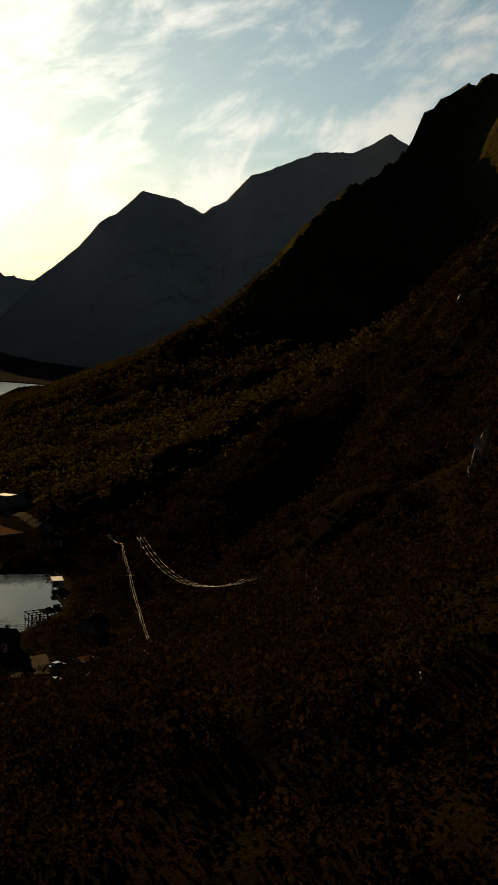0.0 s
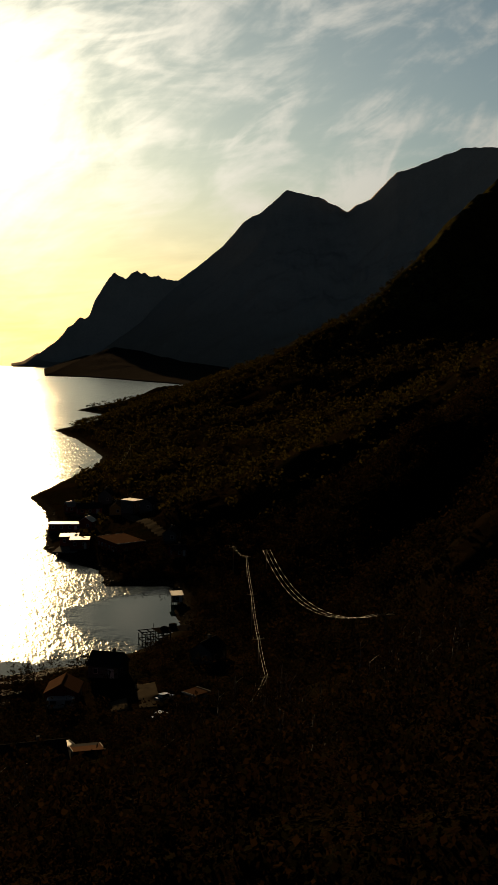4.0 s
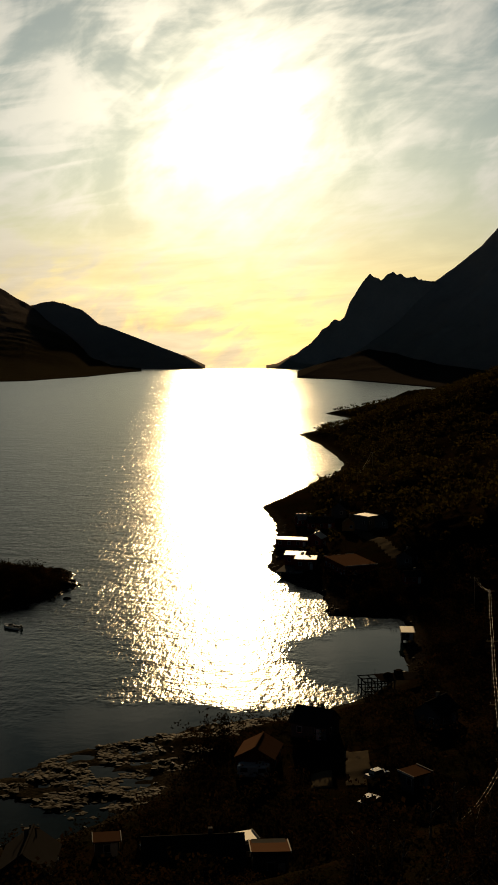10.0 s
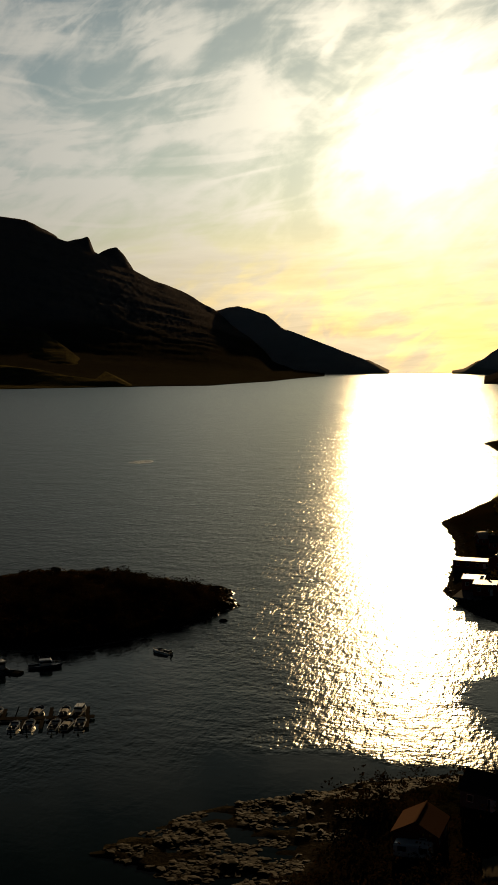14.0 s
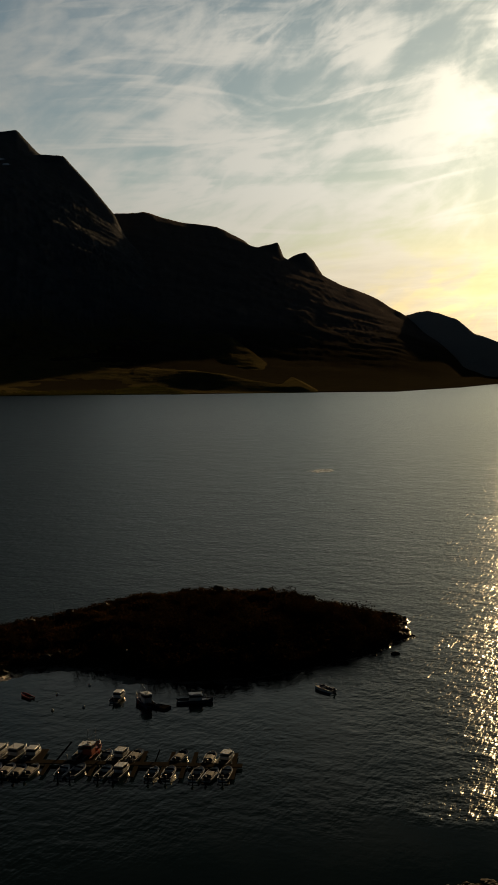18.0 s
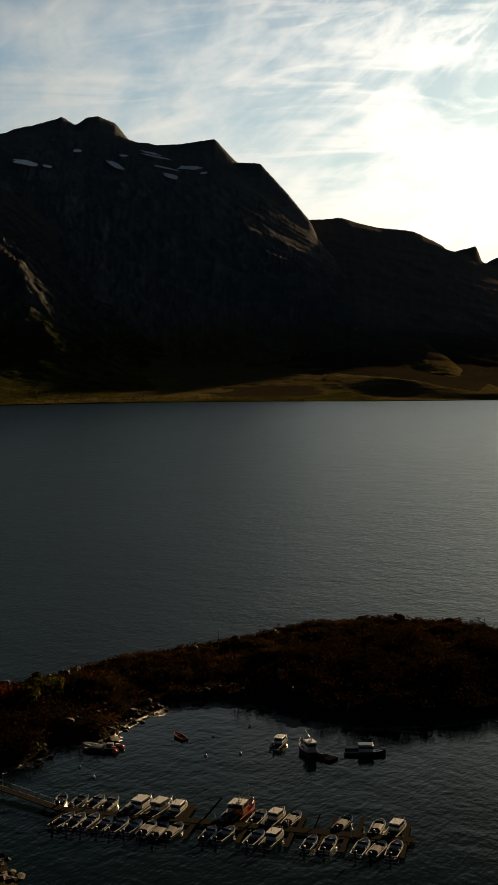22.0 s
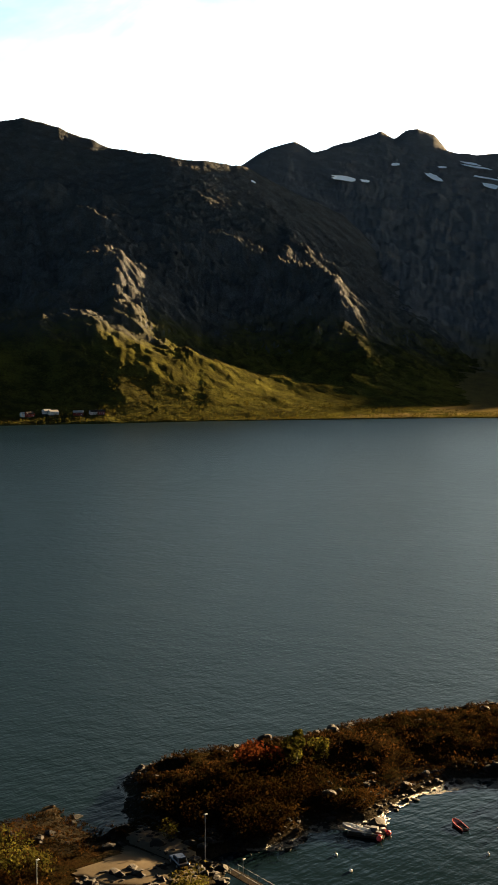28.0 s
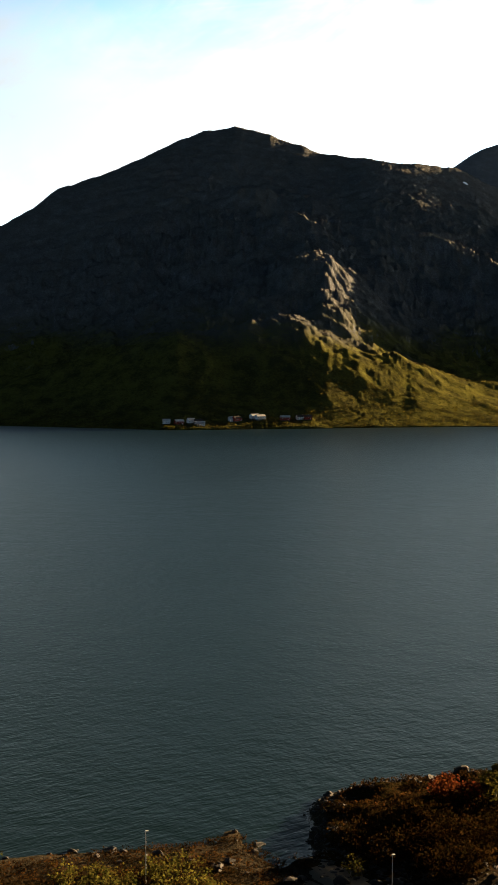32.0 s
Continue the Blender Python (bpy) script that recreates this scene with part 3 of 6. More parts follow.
def patch_on(surface, turn, v, wide, tall, slant, seed, owner=None):
    """A thin ragged sheet lying on a mountain side."""
    n = 14
    bm = bmesh.new()
    rng = np.random.RandomState(seed)
    rim = []
    q = surface(np.array([turn, turn - 2 * wide, turn + 2 * wide, turn, turn]), np.array([v, v, v, v - 0.02, min(v + 0.02, 0.99)]))
    middle, across, uphill = q[0], (q[2] - q[1]) / (4 * wide), (q[4] - q[3]) / (min(v + 0.02, 0.99) - v + 0.02)
    across[2] = 0.0
    for ring, k in ((1.0, n), (0.5, n)):
        row = []
        for i in range(n):
            ang = 2 * math.pi * i / n
            rad = ring * (0.65 + 0.5 * rng.rand())
            s, u = rad * math.cos(ang) * wide, rad * math.sin(ang) * tall
            p = middle + across * (s + slant * u) + uphill * u
            row.append(bm.verts.new((p[0] * 0.998, p[1] * 0.998, p[2] + 5.0)))
        rim.append(row)
    p = middle
    mid = bm.verts.new((p[0] * 0.998, p[1] * 0.998, p[2] + 4.0))
    for i in range(n):
        j = (i + 1) % n
        bm.faces.new((rim[0][i], rim[0][j], rim[1][j], rim[1][i]))
        bm.faces.new((rim[1][i], rim[1][j], mid))
    me = bpy.data.meshes.new("snow_patch")
    bm.to_mesh(me)
    bm.free()
    me.materials.append(MAT_SNOW)
    ob = new("snow_patch", me)
    ob.parent = owner or snowy
    return ob


# ---------------------------------------------------------------- the sea
def sea():
    n = 192
    verts = [(0, 200, 0)] + [(3470 * math.sin(2 * math.pi * i / n), 3470 * math.cos(2 * math.pi * i / n), 0) for i in range(n)]
    faces = [(0, 1 + (i + 1) % n, 1 + i) for i in range(n)]
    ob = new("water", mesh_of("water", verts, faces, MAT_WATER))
    return tagged(ob, "dark wind-rippled fjord water glittering in low sun", "water", "", "structure")


sea()

# ---------------------------------------------------------------- near ground: the hillside, the village shore and the spit
MAINLAND = [(160, 1470), (109, 1410), (11, 1240), (38, 1158), (30, 1080), (18, 1020), (-12, 948), (5, 850), (19, 715), (14, 652), (-9, 570), (-23, 512), (-14, 459), (-13, 401),
            (-14, 364), (-6, 336), (3, 319), (5, 293), (25, 291), (25, 274), (22, 238), (15, 219), (-2, 203), (-20, 195), (-30, 186), (-24, 170), (-28, 155), (-32, 147), (-38, 141),
            (-49, 137), (-75, 150), (-110, 172), (-135, 190), (-145, 201), (-152, 208), (-160, 206), (-166, 205), (-175, 201), (-182, 200), (-191, 203), (-188, 198)]
MAINLAND += [(-200, 174), (-215, 140), (-190, 90), (-150, 0), (-145, -120), (-150, -600), (1200, -600), (1200, 1470)]
SPIT = [(-163, 209), (-160, 211), (-154, 211), (-151, 219), (-153, 230), (-148, 237), (-150, 250), (-150, 264), (-143, 271), (-133, 272), (-120, 268), (-108, 269), (-98, 276),
        (-90, 284), (-82, 297), (-75, 311), (-72, 330), (-78, 350), (-94, 358), (-125, 367), (-149, 358), (-159, 341), (-172, 314), (-182, 290), (-187, 266), (-194, 240),
        (-196, 228), (-192, 219), (-180, 212), (-172, 207)]
CAUSEWAY = [(-174, 202), (-156, 202), (-156, 213), (-174, 213)]
WEED = [(-57, 158), (-52, 166), (-44, 179), (-36, 184), (-20, 196), (-2, 204), (6, 206), (-10, 190), (-20, 170), (-26, 152), (-36, 148), (-46, 155)]
CREST = [(104, 1296, 22), (155, 1240, 25), (177, 1136, 46), (214, 1028, 72), (242, 919, 99), (255, 811, 125), (254, 738, 141), (279, 750, 171), (323, 786, 199), (369, 799, 228),
         (380, 794, 255), (399, 785, 270), (430, 768, 288), (470, 700, 320), (480, 400, 370), (470, 100, 390), (430, -300, 390)]
# the open slope beyond the woods climbs to a crest set farther back
UPPER_CREST = [(104, 1296, 22), (155, 1240, 25), (177, 1136, 46), (214, 1028, 72), (252, 960, 100), (288, 921, 131), (308, 906, 154), (368, 1006, 199), (466, 1160, 250),
         (563, 1250, 304), (587, 1261, 348), (616, 1247, 371), (654, 1204, 394), (665, 1022, 417), (555, 476, 414), (470, 100, 390), (430, -300, 390)]


def inland(x, y, outline):
    """Distance in from the outline of a piece of land; less than nothing outside it."""
    p = np.array(outline, float)
    q = np.roll(p, -1, 0)
    near, inside = np.full(x.shape, 1e9), np.zeros(x.shape, bool)
    for (ax, ay), (bx, by) in zip(p, q):
        ex, ey = bx - ax, by - ay
        t = np.clip(((x - ax) * ex + (y - ay) * ey) / (ex * ex + ey * ey), 0, 1)
        near = np.minimum(near, np.hypot(x - ax - t * ex, y - ay - t * ey))
        if ay != by:
            inside ^= ((ay > y) != (by > y)) & (x < ax + (y - ay) * ex / ey)
    return np.where(inside, near, -near)


def crest_pull(x, y, line):
    """Distance to the hill's crest and the crest's height there."""
    c = np.array(line, float)
    dense = np.concatenate([np.linspace(a, b, 8, endpoint=False) for a, b in zip(c[:-1], c[1:])])
    near, total, high = np.full(x.shape, 1e9), np.zeros(x.shape), np.zeros(x.shape)
    for cx, cy, cz in dense:
        d = np.hypot(x - cx, y - cy) + 1.0
        near = np.minimum(near, d)
        k = d**-4.0
        total, high = total + k, high + k * cz
    return near, high / total


def ground_height(x, y):
    x, y = np.asarray(x, float), np.asarray(y, float)
    wob = 2.2 * fbm(x / 14, y / 14, 5, 4)
    d = inland(x, y, MAINLAND) + wob * np.clip((y + 200) / 300, 0, 1)
    near, high = crest_pull(x, y, CREST)
    near_up, high_up = crest_pull(x, y, UPPER_CREST)
    up = np.clip((y - 300) / 160, 0, 1)
    near, high = near + (near_up - near) * up, high + (high_up - high) * up
    di = np.maximum(d, 0)
    hill = high * (di / (di + near)) ** 1.42
    bump = 0.38 * np.maximum(x - 62, 0) * np.clip((430 - y) / 200, 0, 1) * np.clip((y + 100) / 150, 0, 1) * np.clip((330 - x) / 150, 0, 1)
    # the village stands on a lower shelf below the hillside
    shelf = np.clip((62 - x) / 24, 0, 1) * np.clip((y - 92) / 36, 0, 1) * np.clip((360 - y) / 80, 0, 1)
    hill = hill * (1 - 0.68 * shelf * shelf * (3 - 2 * shelf))
    point = np.clip((-80 - x) / 40, 0, 1) * np.clip((y - 90) / 50, 0, 1)
    hill = hill * (1 - 0.9 * point)
    h = (2.2 - 0.7 * point) * (1 - np.exp(-di / 7)) + hill + bump
    h = h + np.clip(di / 60, 0, 1) * (5 * fbm(x / 55, y / 55, 3, 5) + 10 * np.clip(high / 150, 0, 1) * crags(x / 120, y / 120, 8, 4) * np.clip(di / 200, 0, 1))
    # hollows and knolls on the wooded slope
    knolls = np.clip((x - 46) / 40, 0, 1) * np.clip(near / 160, 0, 1) * np.clip((420 - y) / 120, 0, 1)
    h = h + knolls * (17 * fbm(x / 50, y / 50, 133, 3) + 4 * fbm(x / 15, y / 15, 137, 2))
    sea_bed = np.maximum(d, -40) * 0.16 - 0.05
    h = np.where(d > 0, h, sea_bed)
    s = inland(x, y, SPIT) + 1.6 * fbm(x / 7, y / 7, 15, 4)
    si = np.maximum(s, 0)
    spit = 1.0 * (1 - np.exp(-si / 2.0)) + 3.6 * (1 - np.exp(-si / 16)) + np.clip(si / 6, 0, 1) * (2.6 * fbm(x / 13, y / 13, 25, 4) + 0.9 * fbm(x / 3.5, y / 3.5, 29, 3))
    h = np.maximum(h, np.where(s > 0, spit, np.maximum(s, -30) * 0.2 - 0.05))
    c = inland(x, y, CAUSEWAY)
    h = np.where(c > 0, np.maximum(h, 1.5), h)
    shoal = (s > -3.2 - 5.0 * fbm(x / 11, y / 11, 47, 3)) & (s <= 0.4) & (x < -84) & (x > -160) & (y > 216) & (y < 274)
    h = np.where(shoal, np.maximum(h, 0.05 + 0.12 * fbm(x / 5, y / 5, 48, 4)), h)
    rim = (s > -0.2 - 1.2 * fbm(x / 9, y / 9, 49, 3)) & (s <= 0.3)
    h = np.where(rim, np.maximum(h, 0.03), h)
    k = inland(x, y, WEED)
    return np.where((k > 0) & (d < 3), np.maximum(h, 0.02 + 0.75 * fbm(x / 4.5, y / 3.0, 45, 4)), h)


def spread(*runs):
    """Grid lines with a step of their own for each run: (from, to, step), ..."""
    out = [np.arange(a, b, s) for a, b, s in runs]
    return np.concatenate(out + [[runs[-1][1]]])


def ground():
    gx = spread((-900, -320, 20), (-320, -205, 5), (-205, -70, 1.1), (-70, 70, 1.4), (70, 200, 3), (200, 460, 5), (460, 900, 9))
    gy = spread((-420, -60, 6), (-60, 110, 3), (110, 215, 1.2), (215, 375, 1.6), (375, 560, 3), (560, 1480, 7))
    xx, yy = np.meshgrid(gx, gy)
    zz = ground_height(xx, yy)
    verts = np.stack([xx, yy, zz], -1).reshape(-1, 3)
    ob = new("ground", mesh_of("ground", verts, grid_faces(len(gy), len(gx)), MAT_GROUND, True))
    return tagged(ob, "dark heather hillside, stony shore and grassy spit", "ground", "", "structure")


ground_sheet = ground()

# ---------------------------------------------------------------- small helpers for things


def thing(name, place, label, category, group="", turn=0.0):
    ob = new(name)
    ob.matrix_basis = pose(*place, 0, 0, turn)
    return tagged(ob, label, category, group)


def part(name, bm, mat, parent, label="", smooth=False):
    me = bpy.data.meshes.new(name)
    bmesh.ops.recalc_face_normals(bm, faces=bm.faces)
    bm.to_mesh(me)
    bm.free()
    me.materials.append(mat)
    if smooth:
        me.polygons.foreach_set("use_smooth", np.full(len(me.polygons), True))
    ob = new(name, me)
    ob.parent = parent
    return tagged(ob, label)


def box(bm, size, mid, turn=(0, 0, 0), bevel=0.0, taper=1.0):
    got = bmesh.ops.create_cube(bm, size=1.0)["verts"]
    for v in got:
        k = taper if v.co.z > 0 else 1.0
        v.co = Vector((v.co.x * size[0] * k, v.co.y * size[1] * k, v.co.z * size[2]))
    if bevel:
        edges = list({e for v in got for e in v.link_edges})
        got = list({v for f in bmesh.ops.bevel(bm, geom=edges, offset=bevel, segments=1, affect="EDGES")["faces"] for v in f.verts} | {v for v in got if v.is_valid})
    m = pose(*mid, *turn)
    for v in got:
        v.co = m @ v.co
    return bm


def boxed(*args, **kw):
    return box(bmesh.new(), *args, **kw)


def tube(bm, a, b, ra, rb=None, sides=7):
    a, b = Vector(a), Vector(b)
    q = (b - a).to_track_quat("Z", "Y").to_matrix()
    rb = ra if rb is None else rb
    rings = []
    for p, r in ((a, ra), (b, rb)):
        rings.append([bm.verts.new(p + q @ Vector((r * math.cos(2 * math.pi * i / sides), r * math.sin(2 * math.pi * i / sides), 0))) for i in range(sides)])
    for i in range(sides):
        bm.faces.new((rings[0][i], rings[0][(i + 1) % sides], rings[1][(i + 1) % sides], rings[1][i]))
    bm.faces.new(rings[0][::-1])
    bm.faces.new(rings[1])
    return bm


def tubed(*args, **kw):
    return tube(bmesh.new(), *args, **kw)


def ball(radius, mid=(0, 0, 0), squash=1.0, sub=2):
    bm = bmesh.new()
    got = bmesh.ops.create_icosphere(bm, subdivisions=sub, radius=radius)["verts"]
    for v in got:
        v.co = Vector((v.co.x, v.co.y, v.co.z * squash)) + Vector(mid)
    return bm


def level(x, y):
    return float(ground_height(np.array([x]), np.array([y]))[0])


WHITE = simple("white_gelcoat", (0.48, 0.48, 0.46), 0.25, grain=0.12)
GREY_HULL = simple("grey_aluminium_hull", (0.42, 0.43, 0.44), 0.35, 0.6, 0.2)
DARK_HULL = simple("dark_blue_hull", (0.02, 0.03, 0.06), 0.3, grain=0.2)
RED_PAINT = simple("red_paint", (0.25, 0.018, 0.015), 0.45, grain=0.25)
ORANGE_PAINT = simple("orange_paint", (0.30, 0.06, 0.022), 0.45, grain=0.3)
BLACK_PLASTIC = simple("black_plastic", (0.02, 0.02, 0.022), 0.4, grain=0.2)
# dark base colour in place of the shade down inside the hulls
COCKPIT_SHADE = simple("shaded_cockpit", (0.05, 0.048, 0.045), 0.8, grain=0.4)
CANVAS = simple("dark_canvas", (0.035, 0.04, 0.055), 0.85, grain=0.3)
DARK_GLASS = simple("tinted_glass", (0.015, 0.02, 0.025), 0.06, grain=0.05)
TIMBER = simple("grey_weathered_timber", (0.032, 0.028, 0.023), 0.85, grain=0.45, scale=1.5, random_tint=0.15)
TARRED = simple("tarred_timber", (0.018, 0.015, 0.012), 0.85, grain=0.4)
POLE_WOOD = simple("pole_timber", (0.10, 0.075, 0.05), 0.85, grain=0.4)
CABLE = simple("bare_aluminium_wire", (0.16, 0.145, 0.13), 0.7, 0.2, 0.08)
STEEL = simple("galvanised_steel", (0.3, 0.3, 0.3), 0.5, 0.5, 0.2)
CONCRETE = simple("concrete", (0.16, 0.155, 0.145), 0.9, grain=0.35, scale=0.8)
PLINTH = simple("dark_foundation_stone", (0.06, 0.056, 0.05), 0.9, grain=0.4)
ROOF_PALE = simple("pale_sheet_roof", (0.27, 0.27, 0.26), 0.5, 0.0, 0.3, 0.7)
ROOF_BROWN = simple("brown_sheet_roof", (0.10, 0.055, 0.034), 0.9, 0.0, 0.3, 0.7)
ROOF_DARK = simple("dark_tile_roof", (0.035, 0.033, 0.032), 0.6, grain=0.35, scale=0.8)
ROOF_PALE.node_tree.nodes["Principled BSDF"].inputs["Specular IOR Level"].default_value = 0.2
WALL_RED = simple("red_boarding", (0.16, 0.03, 0.022), 0.8, grain=0.3)
WALL_WHITE = simple("white_boarding", (0.42, 0.41, 0.39), 0.75, grain=0.25)
WALL_OCHRE = simple("ochre_boarding", (0.32, 0.19, 0.06), 0.8, grain=0.3)
WALL_GREY = simple("grey_boarding", (0.09, 0.088, 0.085), 0.8, grain=0.3)
GRAVEL = simple("pale_gravel", (0.10, 0.083, 0.060), 0.95, grain=0.55, scale=0.35)
BUOY_RED = simple("red_buoy_plastic", (0.55, 0.05, 0.05), 0.35, grain=0.15)
CAR_BLACK = simple("black_car_paint", (0.02, 0.02, 0.024), 0.15, grain=0.1)
CAR_SILVER = simple("silver_car_paint", (0.22, 0.22, 0.23), 0.22, 0.6, 0.1)
for dull in (TIMBER, TARRED, POLE_WOOD, CONCRETE, PLINTH, ROOF_BROWN, ROOF_DARK, WALL_RED, WALL_WHITE, WALL_OCHRE, WALL_GREY, GRAVEL):
    dull.node_tree.nodes["Principled BSDF"].inputs["Specular IOR Level"].default_value = 0.0


def leaf_material(name, a, b, c):
    m = bpy.data.materials.new(name)
    m.use_nodes = True
    n = Nodes(m.node_tree)
    m.node_tree.nodes.clear()
    geo = n.add("ShaderNodeNewGeometry")
    isl = geo.outputs["Random Per Island"]
    patch = n.noise(geo.outputs["Position"], 0.05, 3)
    col = n.mix(n.step(n.math("MULTIPLY_ADD", isl, 0.5, n.math("MULTIPLY", patch, 0.6)), 0.3, 0.75), (*a, 1), (*b, 1))
    # the third colour paints sunlit highlights onto some clumps
    clump = n.noise(geo.outputs["Position"], 0.22, 4, 0.6)
    col = n.mix(n.step(n.math("MULTIPLY_ADD", isl, 0.22, clump), 0.56, 0.80), col, (*c, 1))
    mixed = n.add("ShaderNodeMixShader", None, i0=0.42, i1=n.add("ShaderNodeBsdfDiffuse", None, Color=col).outputs[0], i2=n.add("ShaderNodeBsdfTranslucent", None, Color=col).outputs[0])
    n.put(n.add("ShaderNodeOutputMaterial").inputs[0], mixed.outputs[0])
    return m


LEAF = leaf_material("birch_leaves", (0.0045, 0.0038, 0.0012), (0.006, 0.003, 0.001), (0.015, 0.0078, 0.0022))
LEAF_GREEN = leaf_material("green_willow_leaves", (0.028, 0.030, 0.006), (0.029, 0.020, 0.005), (0.066, 0.060, 0.011))
# olive birch leaves, brightened as if by low sun on the far slope
LEAF_OLIVE_LIT = leaf_material("sunlit_olive_birch_leaves", (0.016, 0.014, 0.003), (0.014, 0.008, 0.002), (0.040, 0.030, 0.006))
LEAF_RED = leaf_material("red_autumn_leaves", (0.040, 0.009, 0.0035), (0.028, 0.007, 0.003), (0.058, 0.018, 0.005))
GRASS = leaf_material("dry_grass", (0.006, 0.005, 0.002), (0.009, 0.0045, 0.0016), (0.036, 0.017, 0.005))
WEED_MAT = simple("wet_bladder_wrack", (0.022, 0.014, 0.005), 0.8, grain=0.5, scale=0.7)
WEED_MAT.node_tree.nodes["Principled BSDF"].inputs["Specular IOR Level"].default_value = 0.015


def stone_material():
    m, n, b, pos = material("grey_shore_stone", 0.85)
    rnd = n.add("ShaderNodeObjectInfo").outputs["Random"]
    f = n.math("ADD", n.math("MULTIPLY", n.noise(pos, 1.6, 6, 0.65), 0.75), n.math("MULTIPLY", rnd, 0.25))
    n.put(b.inputs["Base Color"], n.ramp(f, [(0.36, (0.007, 0.006, 0.005)), (0.64, (0.014, 0.012, 0.010)), (0.95, (0.065, 0.058, 0.052))]))
    n.put(b.inputs["Specular IOR Level"], 0.15)
    n.put(b.inputs["Normal"], n.add("ShaderNodeBump", None, Strength=0.7, Distance=0.12, Height=n.noise(pos, 5.0, 6, 0.7)).outputs[0])
    return m


STONE = stone_material()

# ---------------------------------------------------------------- snow on the high mountain


def on_side(surface, x, y, z):
    """The heading and the rise at which a mountain side is seen in the direction of a place."""
    turn, slope = math.atan2(-x, y), (z - 75) / math.hypot(x, y)
    v = np.linspace(0.02, 0.99, 200)
    p = surface(np.full(200, turn), v)
    seen = (p[:, 2] - 75) / np.hypot(p[:, 0], p[:, 1])
    return turn, float(v[np.argmax(seen >= slope)])


SNOW = [(-2665, 3880, 846, 0.0030, 0.0040, 0.7),
        (-2629, 3864, 820, 0.0028, 0.0060, 0.9),
        (-2580, 3845, 781, 0.0028, 0.0055, 0.9),
        (-2535, 3822, 744, 0.0035, 0.0040, 0.5),
        (-2428, 3780, 760, 0.0065, 0.0036, 0.0),
        (-2757, 3782, 795, 0.0035, 0.0060, 0.3),
        (-3022, 3578, 796, 0.0060, 0.0040, 0.0),
        (-2954, 3627, 784, 0.0030, 0.0020, 0.0),
        (-2932, 3776, 859, 0.0025, 0.0024, 0.0),
        (-2360, 3776, 732, 0.0020, 0.0018, 0.0),
        (-2769, 3848, 836, 0.0025, 0.0020, 0.0)]
for n, (x, y, z, wide, tall, slant) in enumerate(SNOW):
    turn, v = on_side(snowy_side, x, y, z)
    patch_on(snowy_side, turn, v, wide * 1.6, tall * 2.6, slant, 100 + n)

turn, v = on_side(rocky_side, -2091, 2150, 529)
patch_on(rocky_side, turn, v, 0.0016, 0.006, 0.2, 131, rocky)

# ---------------------------------------------------------------- houses


def roof_slab(bm, w, d, rise, over, thick, side):
    """One pitched half of a gable roof; the ridge runs along x."""
    run = d / 2 + over
    drop = rise * run / (d / 2)
    x = w / 2 + over
    pts = [(-x, 0, rise), (x, 0, rise), (x, side * run, rise - drop), (-x, side * run, rise - drop)]
    low = [bm.verts.new(p) for p in pts]
    high = [bm.verts.new((p[0], p[1], p[2] + thick)) for p in pts]
    bm.faces.new(low)
    bm.faces.new(high)
    for i in range(4):
        bm.faces.new((low[i], low[(i + 1) % 4], high[(i + 1) % 4], high[i]))


def window(parent, place, turn, w=1.1, h=1.2):
    fr = bmesh.new()
    for sx in (-1, 1):
        box(fr, (0.1, 0.1, h), (sx * (w / 2 - 0.05), 0, 0))
        box(fr, (w - 0.2, 0.1, 0.1), (0, 0, sx * (h / 2 - 0.05)))
    ob = part("window", fr, WALL_WHITE, parent, "white window frame")
    ob.matrix_basis = pose(*place, 0, 0, turn)
    part("pane", boxed((w - 0.2, 0.04, h - 0.2), (0, 0, 0)), DARK_GLASS, ob)
    return ob


